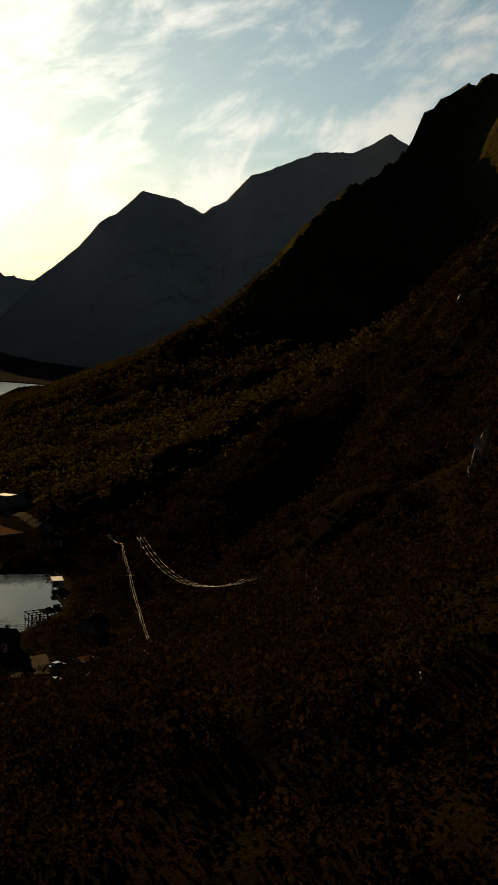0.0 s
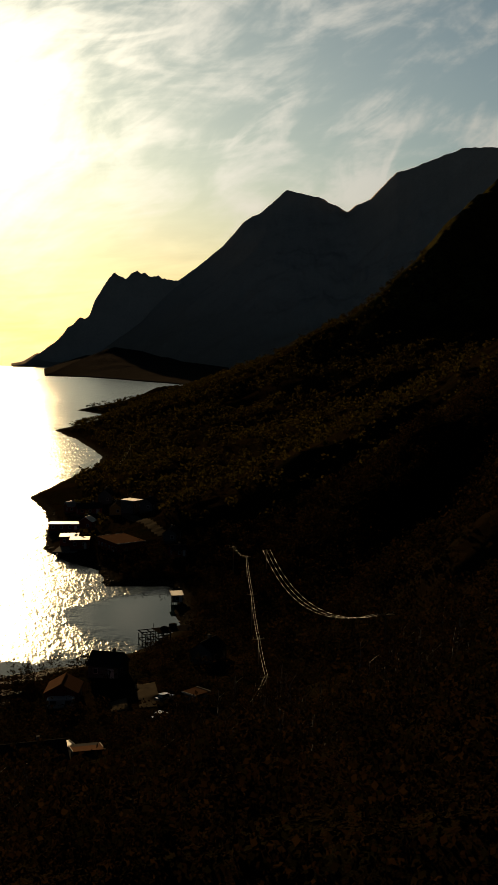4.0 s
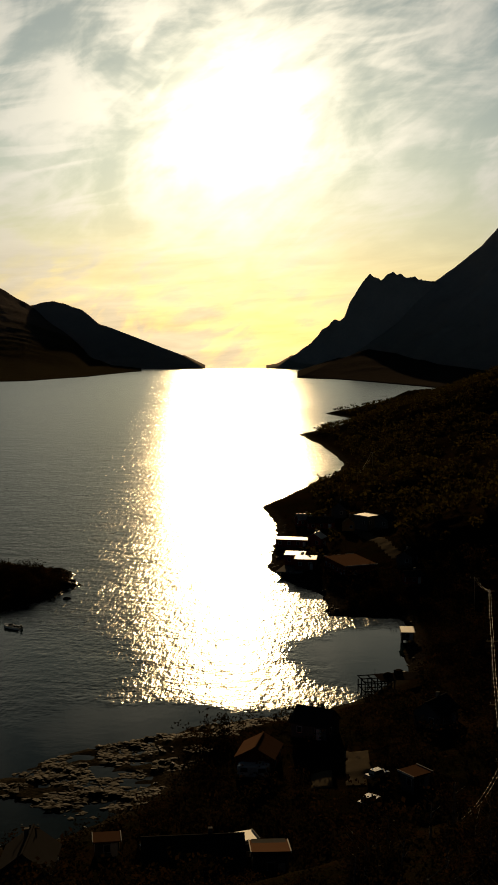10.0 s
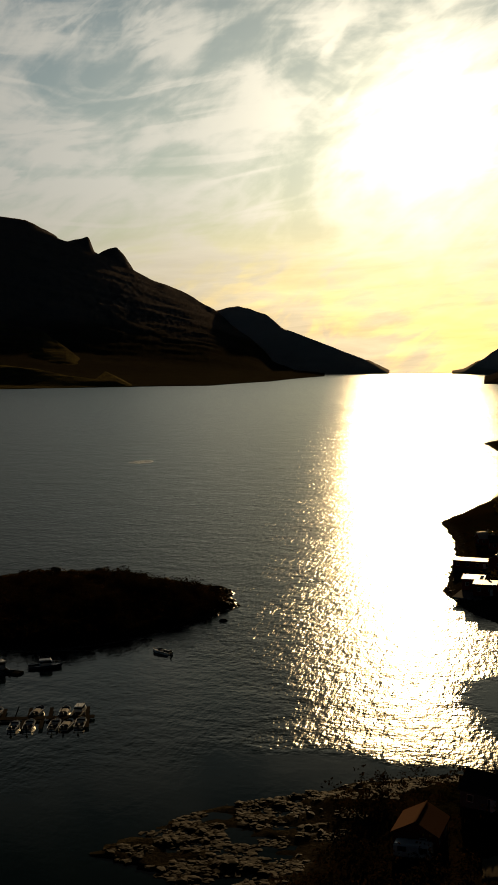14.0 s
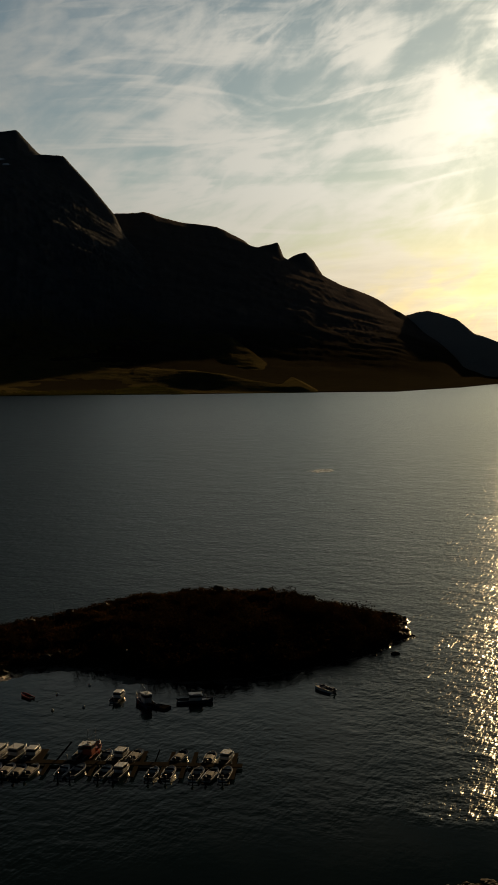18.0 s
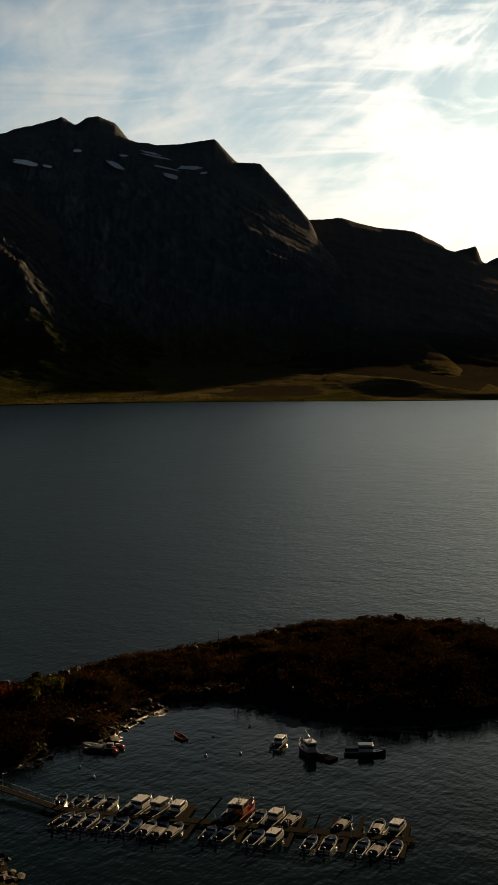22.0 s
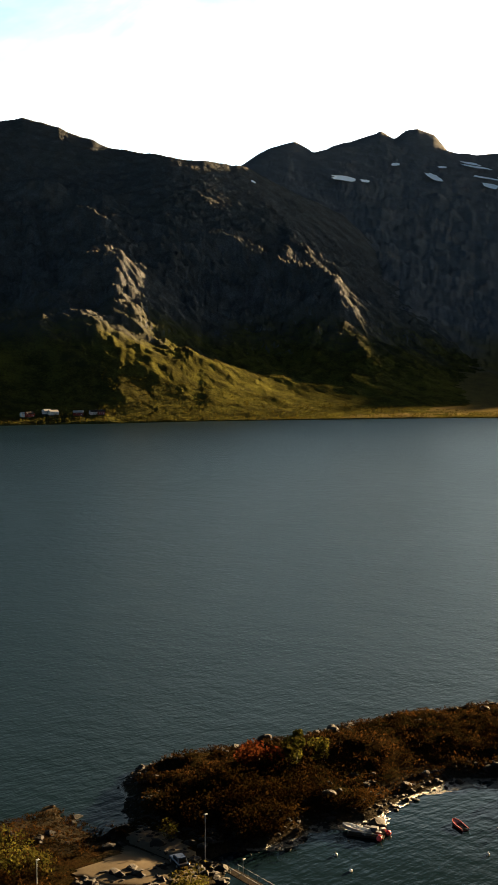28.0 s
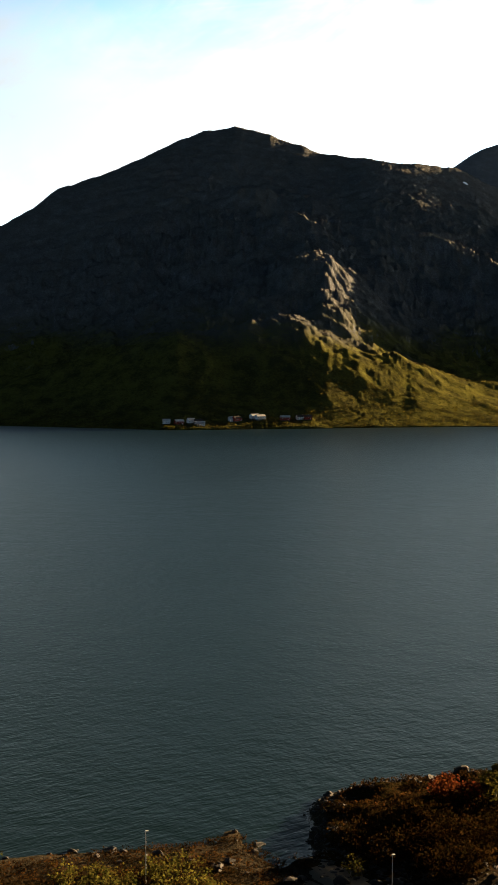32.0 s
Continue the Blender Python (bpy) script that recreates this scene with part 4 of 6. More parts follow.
def house(x, y, w, d, h, turn, wall, roof, label, rise=1.6, flat=False, chimney=True, base=None, name="house", group="", piles=False, z=None):
    """A timber house: boarded walls on a plinth, pitched or flat roof, door, windows, chimney."""
    z = level(x, y) - 0.2 if z is None else z
    ob = thing(name, (x, y, z), label, "building" if name != "house" else "house", group, turn)
    lift = 0.4
    if piles:
        lift = 1.8
        for sx in (-1, 0, 1):
            for sy in (-1, 1):
                part("pile", tubed((sx * (w / 2 - 0.2), sy * (d / 2 - 0.2), -2.5), (sx * (w / 2 - 0.2), sy * (d / 2 - 0.2), lift), 0.14), TARRED, ob)
    else:
        part("plinth", boxed((w - 0.1, d - 0.1, 3.0), (0, 0, -1.1)), PLINTH, ob, "dark stone plinth")
    bm = boxed((w, d, h), (0, 0, lift + h / 2))
    if not flat:
        for sx in (-1, 1):
            a = [bm.verts.new((sx * w / 2 * k, yy, zz)) for k in (1.0, 0.97) for yy, zz in ((-d / 2, lift + h), (d / 2, lift + h), (0, lift + h + rise))]
            bm.faces.new(a[:3])
            bm.faces.new(a[3:])
            for i in range(3):
                bm.faces.new((a[i], a[(i + 1) % 3], a[3 + (i + 1) % 3], a[3 + i]))
    part("wall", bm, wall, ob)
    if flat:
        r = part("roof", boxed((w + 0.6, d + 0.6, 0.22), (0, 0, lift + h + 0.12), (rise, 0, 0)), roof, ob)
        for sx in (-1, 1):
            part("fascia", boxed((0.14, d + 0.7, 0.3), (sx * (w / 2 + 0.32), 0, lift + h + 0.16), (rise, 0, 0)), WALL_WHITE, ob, "white roof edge board")
    else:
        for s in (-1, 1):
            bm = bmesh.new()
            roof_slab(bm, w, d, rise, 0.35, 0.14, s)
            r = part("roof", bm, roof, ob)
            r.matrix_basis = pose(0, 0, lift + h)
        part("ridge_cap", boxed((w + 0.75, 0.25, 0.1), (0, 0, lift + h + rise + 0.17)), roof, ob)
        if chimney:
            part("chimney", boxed((0.6, 0.6, 1.3), (w * 0.18, 0.4, lift + h + rise + 0.25)), CONCRETE, ob, "grey rendered chimney")
    for s in (-1, 1):
        n = max(1, int(w / 3))
        for i in range(n):
            window(ob, ((i + 0.5) * w / n - w / 2, s * (d / 2 + 0.02), lift + h * 0.55), 0)
        window(ob, (s * (w / 2 + 0.02), -d * 0.18, lift + h * 0.55), 90)
    dr = part("door", boxed((0.95, 0.1, 2.0), (w * 0.3, -d / 2 - 0.04, lift + 1.02)), WALL_WHITE, ob, "white panelled door")
    part("door_handle", boxed((0.12, 0.05, 0.04), (w * 0.3 - 0.36, -d / 2 - 0.12, lift + 1.0)), STEEL, dr)
    return ob


VILLAGE = "houses of the village"
HOUSES = [
    dict(x=20.3, y=409, w=6.2, d=6.2, h=5.0, turn=48, wall=WALL_GREY, roof=ROOF_PALE, label="tall grey house with a bright flat sheet-metal roof", flat=True, rise=2.0),
    dict(x=12.4, y=342.5, w=18.5, d=10, h=4.6, turn=-70, wall=WALL_RED, roof=ROOF_BROWN, label="long red fish-landing shed with a nearly flat brown roof", flat=True, rise=1.5, name="warehouse", z=1.5),
    dict(x=-5.2, y=359.3, w=6.4, d=6.0, h=3.3, turn=-4, wall=WALL_RED, roof=ROOF_PALE, label="red quayside boathouse with a pale flat roof", flat=True, rise=2.0, name="boathouse"),
    dict(x=-1.6, y=350.6, w=6.6, d=5.6, h=3.3, turn=-4, wall=WALL_RED, roof=ROOF_PALE, label="low red boathouse with a pale flat roof", flat=True, rise=2.0, name="boathouse"),
    dict(x=-6, y=395, w=13, d=5, h=2.6, turn=-9, wall=WALL_RED, roof=ROOF_PALE, label="long low red quay store beside the water", flat=True, rise=2.0, name="quay_store"),
    dict(x=2.0, y=387, w=5.2, d=5, h=3.4, turn=70, wall=WALL_RED, roof=ROOF_PALE, label="small red house with a pale roof", rise=1.6),
    dict(x=11.6, y=445, w=7, d=6, h=3.6, turn=75, wall=WALL_GREY, roof=ROOF_DARK, label="dark gabled house on the village slope", rise=2.4),
    dict(x=14.5, y=414, w=8, d=5, h=2.8, turn=80, wall=WALL_OCHRE, roof=ROOF_DARK, label="ochre house with a dark roof", rise=2.0),
    dict(x=3.5, y=424, w=10, d=5, h=2.6, turn=8, wall=WALL_RED, roof=ROOF_DARK, label="long red cottage with a dark roof", rise=1.8),
    dict(x=-3, y=440, w=6, d=5, h=2.6, turn=20, wall=WALL_RED, roof=ROOF_PALE, label="small red cottage with a pale roof near the point", rise=1.8),
    dict(x=27, y=402, w=7, d=5.5, h=2.8, turn=60, wall=WALL_GREY, roof=ROOF_DARK, label="grey house with a dark roof on the slope", rise=2.0),
    dict(x=30, y=338, w=7, d=5, h=2.6, turn=70, wall=WALL_GREY, roof=ROOF_DARK, label="grey cottage above the inlet", rise=1.6),
    dict(x=30, y=318, w=5, d=4, h=2.3, turn=15, wall=WALL_RED, roof=ROOF_DARK, label="small red outhouse above the inlet", rise=1.2),
    dict(x=24.6, y=265.5, w=2.9, d=5.0, h=2.0, turn=0, wall=WALL_GREY, roof=ROOF_PALE, label="small boat shed on piles over the water", flat=True, rise=2.5, name="boat_shed", piles=True, z=-0.9),
    dict(x=-8.0, y=166.8, w=7.8, d=6.4, h=2.5, turn=82, wall=WALL_RED, roof=ROOF_BROWN, label="red cottage with a brown sheet roof by the beach", rise=1.7, chimney=False),
    dict(x=1.6, y=181, w=7, d=6, h=2.7, turn=-25, wall=WALL_GREY, roof=ROOF_DARK, label="dark gabled boathouse close to the shore", rise=2.2),
    dict(x=17.3, y=151, w=3.6, d=3.0, h=2.3, turn=40, wall=WALL_GREY, roof=ROOF_BROWN, label="small garage with a patched brown flat roof", flat=True, rise=3.0, name="garage"),
    dict(x=-14.5, y=119.2, w=13, d=7.5, h=3.0, turn=9, wall=WALL_GREY, roof=ROOF_DARK, label="long dark house with an aerial on the ridge", rise=2.4),
    dict(x=-4.4, y=120.3, w=4.6, d=5.6, h=3.0, turn=6, wall=WALL_GREY, roof=ROOF_BROWN, label="wing with a brown roof joined to the dark house", flat=True, rise=-9, name="house_wing"),
    dict(x=-8.2, y=127.6, w=2.8, d=2.2, h=2.4, turn=25, wall=WALL_GREY, roof=ROOF_PALE, label="garden shed with a pale roof", flat=True, rise=4, name="garden_shed"),
    dict(x=-28.0, y=130.6, w=3.4, d=2.6, h=2.2, turn=12, wall=WALL_GREY, roof=ROOF_BROWN, label="small shed with a brown sheet roof near the beach", flat=True, rise=3, name="garden_shed"),
    dict(x=-36.5, y=119, w=9, d=7, h=3.2, turn=94, wall=WALL_GREY, roof=ROOF_DARK, label="dark gabled house near the beach", rise=2.6),
    dict(x=24, y=186, w=7, d=5.5, h=2.7, turn=55, wall=WALL_GREY, roof=ROOF_DARK, label="grey house among birches by the road", rise=2.0),
]
for spec in HOUSES:
    house(group=VILLAGE, **spec)

# small houses on the far shore, at the foot of the rocky mountain
FAR_HOUSES = [(300, 742, 0), (322, 746, 1), (342, 745, 0), (355, 749, 0), (412, 742, 0), (419, 743, 1), (448, 738, 0), (458, 741, 0), (500, 745, 1), (527, 742, 0), (537, 743, 1), (360, 757, 0)]
for px, py, kind in FAR_HOUSES:
    turn = radians(55.04 - 1.87) - math.atan((px - 441) / 2133)
    v = 0.012 + 0.0011 * (762 - py)
    p = rocky_side(np.array([turn]), np.array([v]))[0]
    house(float(p[0]), float(p[1]), 11 + (px % 3) * 2, 8, 4.5, math.degrees(turn) + (px % 5) * 12, WALL_WHITE if kind == 0 else WALL_RED, ROOF_DARK if px % 2 else ROOF_PALE,
          "white house on the far shore" if kind == 0 else "red house on the far shore", rise=2.6, group="houses of the far shore", z=float(p[2]) - 0.5)

# ---------------------------------------------------------------- quay, dock frame, yards, cars, caravan


def quay():
    ob = thing("quay", (0, 0, 0), "timber-fronted stone quay in front of the boathouses", "quay")
    part("deck", boxed((22, 14, 0.5), (1, 352, 1.55), (0, 0, -12), 0.05), CONCRETE, ob)
    for i in range(12):
        p = pose(1, 352, 0, 0, 0, -12) @ Vector((-10.5 + i * 1.9, -7.1, 0))
        part("fender_post", tubed((p.x, p.y, -2), (p.x, p.y, 1.7), 0.15), TARRED, ob)
    return ob


quay()


def dock_frame():
    """An open timber frame on piles, half decked."""
    ob = thing("timber_dock", (12.2, 218, 0), "open dark timber dock frame standing in the water", "dock", turn=14)
    for i in range(4):
        for j in range(3):
            part("post", tubed((i * 2.2, j * 2.7, -2), (i * 2.2, j * 2.7, 3.1 if j < 2 or i > 2 else 2.2), 0.13), TARRED, ob)
    for j in range(3):
        for z in (0.9, 2.9):
            part("beam", boxed((7.0, 0.16, 0.2), (3.3, j * 2.7, z)), TARRED, ob)
    for i in range(4):
        for z in (0.8, 2.8):
            part("beam", boxed((0.16, 5.6, 0.2), (i * 2.2, 2.7, z)), TARRED, ob)
    for i in range(3):
        part("brace", tubed((i * 2.2, 0, 0.4), (i * 2.2 + 2.2, 0, 2.9), 0.07), TARRED, ob)
    for i in range(22):
        part("plank", boxed((0.42, 5.6, 0.06), (3.6 + i * 0.46, 2.7, 3.05)), TARRED, ob)
    part("net_heap", ball(1.1, (6.0, 3.0, 3.3), 0.6), TARRED, ob)
    part("crate", boxed((1.6, 1.2, 1.1), (8.5, 3.6, 3.65), (0, 0, 20)), TARRED, ob)
    part("mast", tubed((2.2, 0.2, 2.9), (2.2, 0.2, 5.6), 0.05), TARRED, ob)
    return ob


dock_frame()


def sheet_on_ground(name, outline, mat, label, lift=0.05):
    """A surfaced yard that follows the ground."""
    p = np.array(outline, float)
    gx, gy = np.arange(p[:, 0].min(), p[:, 0].max() + 0.8, 0.8), np.arange(p[:, 1].min(), p[:, 1].max() + 0.8, 0.8)
    xx, yy = np.meshgrid(gx, gy)
    inside = inland(xx, yy, outline) + 0.7 * fbm(xx / 3, yy / 3, 77, 3)
    g = ground_height(xx, yy)
    zz = np.where((inside > -0.3) & (g > 0.35), g + lift + 0.05, g - 0.3)
    ob = new(name, mesh_of(name, np.stack([xx, yy, zz], -1).reshape(-1, 3), grid_faces(len(gy), len(gx)), mat, True))
    return tagged(ob, label, "yard", "", "structure")


GRAVEL_LOT = [(-163, 187), (-165, 197), (-171, 206), (-163, 207), (-155, 205), (-150, 200), (-151, 194), (-156, 188)]
sheet_on_ground("pavement_gravel_lot", GRAVEL_LOT, GRAVEL, "pale gravel lot at the head of the marina pier")
sheet_on_ground("pavement_village_yard", [(6.5, 153), (10, 153), (10.5, 168), (6.5, 169)], GRAVEL, "sunlit gravel yard between dark trees")
sheet_on_ground("pavement_track", [(1, 152), (4.5, 153), (4, 160), (1, 159)], GRAVEL, "short gravel track beside a cottage")
sheet_on_ground("road_village", [(26, 345), (30, 345), (22, 392), (17, 420), (13, 420), (19, 388)], GRAVEL, "narrow gravel road through the village")


def car(x, y, turn, paint, label):
    ob = thing("car", (x, y, level(x, y) + 0.02), label, "car", "parked cars", turn)
    body = boxed((1.75, 4.3, 0.62), (0, 0, 0.62), bevel=0.12)
    part("body", body, paint, ob)
    part("cabin", boxed((1.6, 2.3, 0.6), (0, -0.2, 1.2), bevel=0.1, taper=0.82), DARK_GLASS, ob, "dark glazed cabin")
    part("roof", boxed((1.28, 1.75, 0.06), (0, -0.2, 1.51)), paint, ob)
    for sx in (-1, 1):
        for sy in (-1.3, 1.3):
            wh = part("wheel", tubed((sx * 0.72, sy, 0.32), (sx * 0.92, sy, 0.32), 0.32, sides=12), BLACK_PLASTIC, ob)
            part("rim", tubed((sx * 0.9, sy, 0.32), (sx * 0.94, sy, 0.32), 0.19, sides=10), STEEL, wh)
        part("headlight", boxed((0.35, 0.08, 0.14), (sx * 0.6, 2.14, 0.72)), WHITE, ob, "clear headlight")
    return ob


car(11.6, 155.6, -50, CAR_SILVER, "silver parked car beside the gravel yard")
car(9.9, 146.0, -40, CAR_SILVER, "silver car parked by the village lane")
car(-21.6, 129.6, 30, CAR_SILVER, "pale car parked beside the dark house")
car(-155.4, 201.2, 70, CAR_BLACK, "black car parked at the marina")


def caravan(x, y, turn):
    ob = thing("caravan", (x, y, level(x, y)), "long white caravan parked beside the red cottage", "caravan", "", turn)
    part("body", boxed((5.4, 2.2, 1.9), (0, 0, 1.4), bevel=0.2), WHITE, ob)
    part("roof_rail", boxed((4.6, 0.1, 0.1), (0, 0.8, 2.4)), STEEL, ob)
    for s in (-1, 1):
        part("window", boxed((1.2, 2.26, 0.7), (s * 1.5, 0, 1.7)), DARK_GLASS, ob)
        part("wheel", tubed((0, s * 0.95, 0.33), (0, s * 1.15, 0.33), 0.33, sides=12), BLACK_PLASTIC, ob)
    return ob


caravan(-8.6, 160.6, -4)

# ---------------------------------------------------------------- power lines


def pole(x, y, top, label="weathered timber power pole", arms=1, z=None):
    z = level(x, y) - 0.5 if z is None else z
    ob = thing("power_pole", (x, y, z), label, "pole", "power poles", 0)
    part("post", tubed((0, 0, 0), (0, 0, top - z), 0.17, 0.11, 8), POLE_WOOD, ob)
    part("crossarm", boxed((2.6, 0.14, 0.16), (0, 0, top - z - 0.4)), POLE_WOOD, ob)
    for s in (-1, 0, 1):
        part("insulator", tubed((s * 1.1, 0, top - z - 0.3), (s * 1.1, 0, top - z), 0.06), BLACK_PLASTIC, ob)
    return ob


def wires(points, count, gap, sag, label, thick=0.026):
    """Sagging wires from pole top to pole top."""
    ob = thing("power_line", (0, 0, 0), label, "cable", "power lines")
    for k in range(count):
        off = (k - (count - 1) / 2) * gap
        bm = bmesh.new()
        for (a, b), s in zip(zip(points[:-1], points[1:]), sag):
            a, b = Vector(a) + Vector((off, 0, 0)), Vector(b) + Vector((off, 0, 0))
            n = 14
            pts = [a.lerp(b, i / n) - Vector((0, 0, s * 4 * (i / n) * (1 - i / n))) for i in range(n + 1)]
            for p, q in zip(pts[:-1], pts[1:]):
                tube(bm, p, q, thick, sides=5)
        part("wire", bm, CABLE, ob, smooth=True)
    return ob


LINE_A = [(43.6, 283.0, 13.2), (45.3, 267.4, 13), (38.6, 216.0, 13), (32.9, 171.2, 13), (29.9, 143.8, 12.6), (20.5, 119, 13)]
wires(LINE_A, 2, 0.5, (1.0, 1.0, 0.9, 0.6, 1.2), "pair of bright overhead wires along the village road")
LINE_B = [(51.8, 271, 14.0), (36.3, 83.6, 38.0)]
wires(LINE_B, 3, 1.1, (7.2,), "three bright overhead wires sagging down the hillside")
LINE_C = [(36.6, 418, 12.0), (42.8, 386, 10.8)]
wires(LINE_C, 3, 0.7, (1.0,), "three overhead wires beside the village")
LINE_D = [(21.9, 550, 11.5), (32, 617, 16)]
wires(LINE_D, 2, 0.9, (1.5,), "overhead wires beyond the point")
for line in (LINE_A, LINE_B, LINE_C, LINE_D):
    for x, y, top in line:
        pole(x, y, max(top, level(x, y) + 5) + 0.1)
pole(-37.2, 123.2, 9.5, "pale pole standing against the dark gabled house")


def lamp_post(x, y, tall, label):
    ob = thing("street_lamp", (x, y, level(x, y) - 0.3), label, "lamp post", "lamp posts")
    part("post", tubed((0, 0, 0), (0, 0, tall), 0.09, 0.06), STEEL, ob)
    part("head", boxed((0.3, 0.55, 0.16), (0, 0.15, tall + 0.05), bevel=0.04), STEEL, ob)
    return ob


lamp_post(-153.6, 204.8, 8.0, "tall lamp post at the head of the pier")
lamp_post(-146.3, 205.6, 4.0, "leaning pier lamp post")
lamp_post(-178.4, 179.4, 8.0, "tall lamp post among the shrubs by the channel")
lamp_post(-162.1, 180.3, 4.5, "lamp post beside the gravel lot")
lamp_post(-162.6, 302.5, 5.0, "thin beacon pole on the grassy spit")

# ---------------------------------------------------------------- boats and marina


def hull_mesh(length, beam, depth, sheer=0.25, fine=1.0):
    """Outer shell, rim and sunken cockpit floor; the bow points to +y and the waterline is at z = 0."""
    bm = bmesh.new()
    st = np.linspace(0, 1, 10)
    rings = []
    for s in st:
        wide = beam / 2 * (0.88 + 0.12 * math.sin(min(s * 2.2, 1.57))) * (1 - max(0, (s - 0.45) / 0.55) ** (3.6 / fine))
        wide = max(wide, 0.03)
        y = (s - 0.5) * length
        top = depth + sheer * s * s
        keel = -0.35 + 0.45 * max(0, (s - 0.6) / 0.4) ** 2
        row = []
        inner = max(wide - 0.14, 0.015)
        floor = top - 0.12 if s > 0.62 else 0.18
        for px, pz in ((0, keel), (wide * 0.78, 0.0 + 0.2 * max(0, s - 0.6)), (wide, top), (inner, top), (inner * 0.94, floor), (0, floor + 0.02)):
            row.append((px, y, pz))
        rings.append([bm.verts.new(p) for p in row] + [bm.verts.new((-p[0], p[1], p[2])) for p in row[1:-1]])
    # order round the section
    order = [0, 1, 2, 3, 4, 5, 9, 8, 7, 6]
    for a, b in zip(rings[:-1], rings[1:]):
        for i in range(10):
            j = (i + 1) % 10
            bm.faces.new((a[order[i]], a[order[j]], b[order[j]], b[order[i]]))
    bm.faces.new([rings[0][k] for k in order])
    bm.faces.new([rings[-1][k] for k in order[::-1]])
    return bm


def inside_dark(ob):
    """The sunken cockpit of a hull is coloured dull grey to stand for its shade."""
    ob.data.materials.append(COCKPIT_SHADE)
    for k, face in enumerate(ob.data.polygons):
        if k < 50 and k % 10 in (3, 4, 5, 6):
            face.material_index = 1
    return ob


def outboard(ob, length, depth):
    m = part("outboard_motor", boxed((0.4, 0.45, 0.55), (0, -length / 2 - 0.2, depth + 0.35), bevel=0.08), BLACK_PLASTIC, ob)
    part("motor_leg", boxed((0.16, 0.2, 1.1), (0, -length / 2 - 0.18, depth - 0.35)), BLACK_PLASTIC, m)


def railing(ob, length, beam, depth):
    bm = bmesh.new()
    pts = [Vector((sx * beam / 2 * k, length * yy, depth + 0.65)) for sx, k, yy in ((-1, 0.85, 0.1), (-1, 0.62, 0.3), (-1, 0.12, 0.48), (1, 0.12, 0.48), (1, 0.62, 0.3), (1, 0.85, 0.1))]
    for a, b in zip(pts[:-1], pts[1:]):
        tube(bm, a, b, 0.025, sides=5)
        tube(bm, a, a - Vector((0, 0, 0.55)), 0.02, sides=5)
    part("bow_rail", bm, STEEL, ob, "steel bow rail")


def boat(kind, length=5.6, beam=2.1, hull=None, label=""):
    hull = hull or WHITE
    ob = thing("motor_boat" if kind != "row" else "rowing_boat", (0, 0, 0), label, "boat", "boats in the marina")
    depth = 0.62 if kind != "row" else 0.42
    inside_dark(part("hull", hull_mesh(length, beam, depth), hull, ob))
    part("rub_rail", boxed((beam * 0.8, 0.1, 0.12), (0, -length / 2 - 0.02, depth - 0.08)), BLACK_PLASTIC, ob)
    if kind == "open":
        part("windscreen", boxed((beam * 0.72, 0.08, 0.45), (0, length * 0.1, depth + 0.22), (-25, 0, 0)), DARK_GLASS, ob)
        part("console", boxed((beam * 0.6, 0.5, 0.5), (0, length * 0.06, depth - 0.1), bevel=0.06), WHITE, ob)
        for sx in (-0.25, 0.25):
            part("seat", boxed((0.45, 0.5, 0.5), (sx * beam, -length * 0.08, 0.45), bevel=0.06), CANVAS, ob, "dark padded seat")
        outboard(ob, length, depth)
    elif kind == "cover":
        bm = boxed((beam * 0.84, length * 0.62, 0.42), (0, -length * 0.15, depth + 0.2), bevel=0.14, taper=0.6)
        part("canvas_cover", bm, CANVAS, ob, "dark canvas cover")
        part("windscreen", boxed((beam * 0.66, 0.08, 0.4), (0, length * 0.15, depth + 0.3), (-30, 0, 0)), DARK_GLASS, ob)
        outboard(ob, length, depth)
    elif kind in ("cabin", "cruiser"):
        tall = 1.15 if kind == "cabin" else 1.35
        cab = part("cabin", boxed((beam * 0.72, length * 0.36, tall), (0, length * 0.02, depth + tall / 2 - 0.12), bevel=0.1, taper=0.84), WHITE, ob, "white wheelhouse")
        part("cabin_window", boxed((beam * 0.66, length * 0.372, tall * 0.32), (0, length * 0.02, depth + tall * 0.60)), DARK_GLASS, cab, "dark wheelhouse windows")
        part("cabin_roof", boxed((beam * 0.68, length * 0.36, 0.08), (0, length * 0.01, depth + tall - 0.08), bevel=0.03), hull if kind == "cruiser" else WHITE, cab)
        part("mast", tubed((0, -length * 0.1, depth + tall), (0, -length * 0.1, depth + tall + 1.1), 0.03), STEEL, ob)
        part("foredeck_hatch", boxed((0.5, 0.5, 0.06), (0, length * 0.3, depth + 0.12)), DARK_GLASS, ob)
        railing(ob, length, beam, depth)
        if kind == "cabin":
            outboard(ob, length, depth)
    elif kind == "row":
        for yy in (-0.22, 0.05, 0.28):
            part("thwart", boxed((beam * 0.8, 0.25, 0.05), (0, yy * length, 0.33)), TIMBER, ob)
    return ob


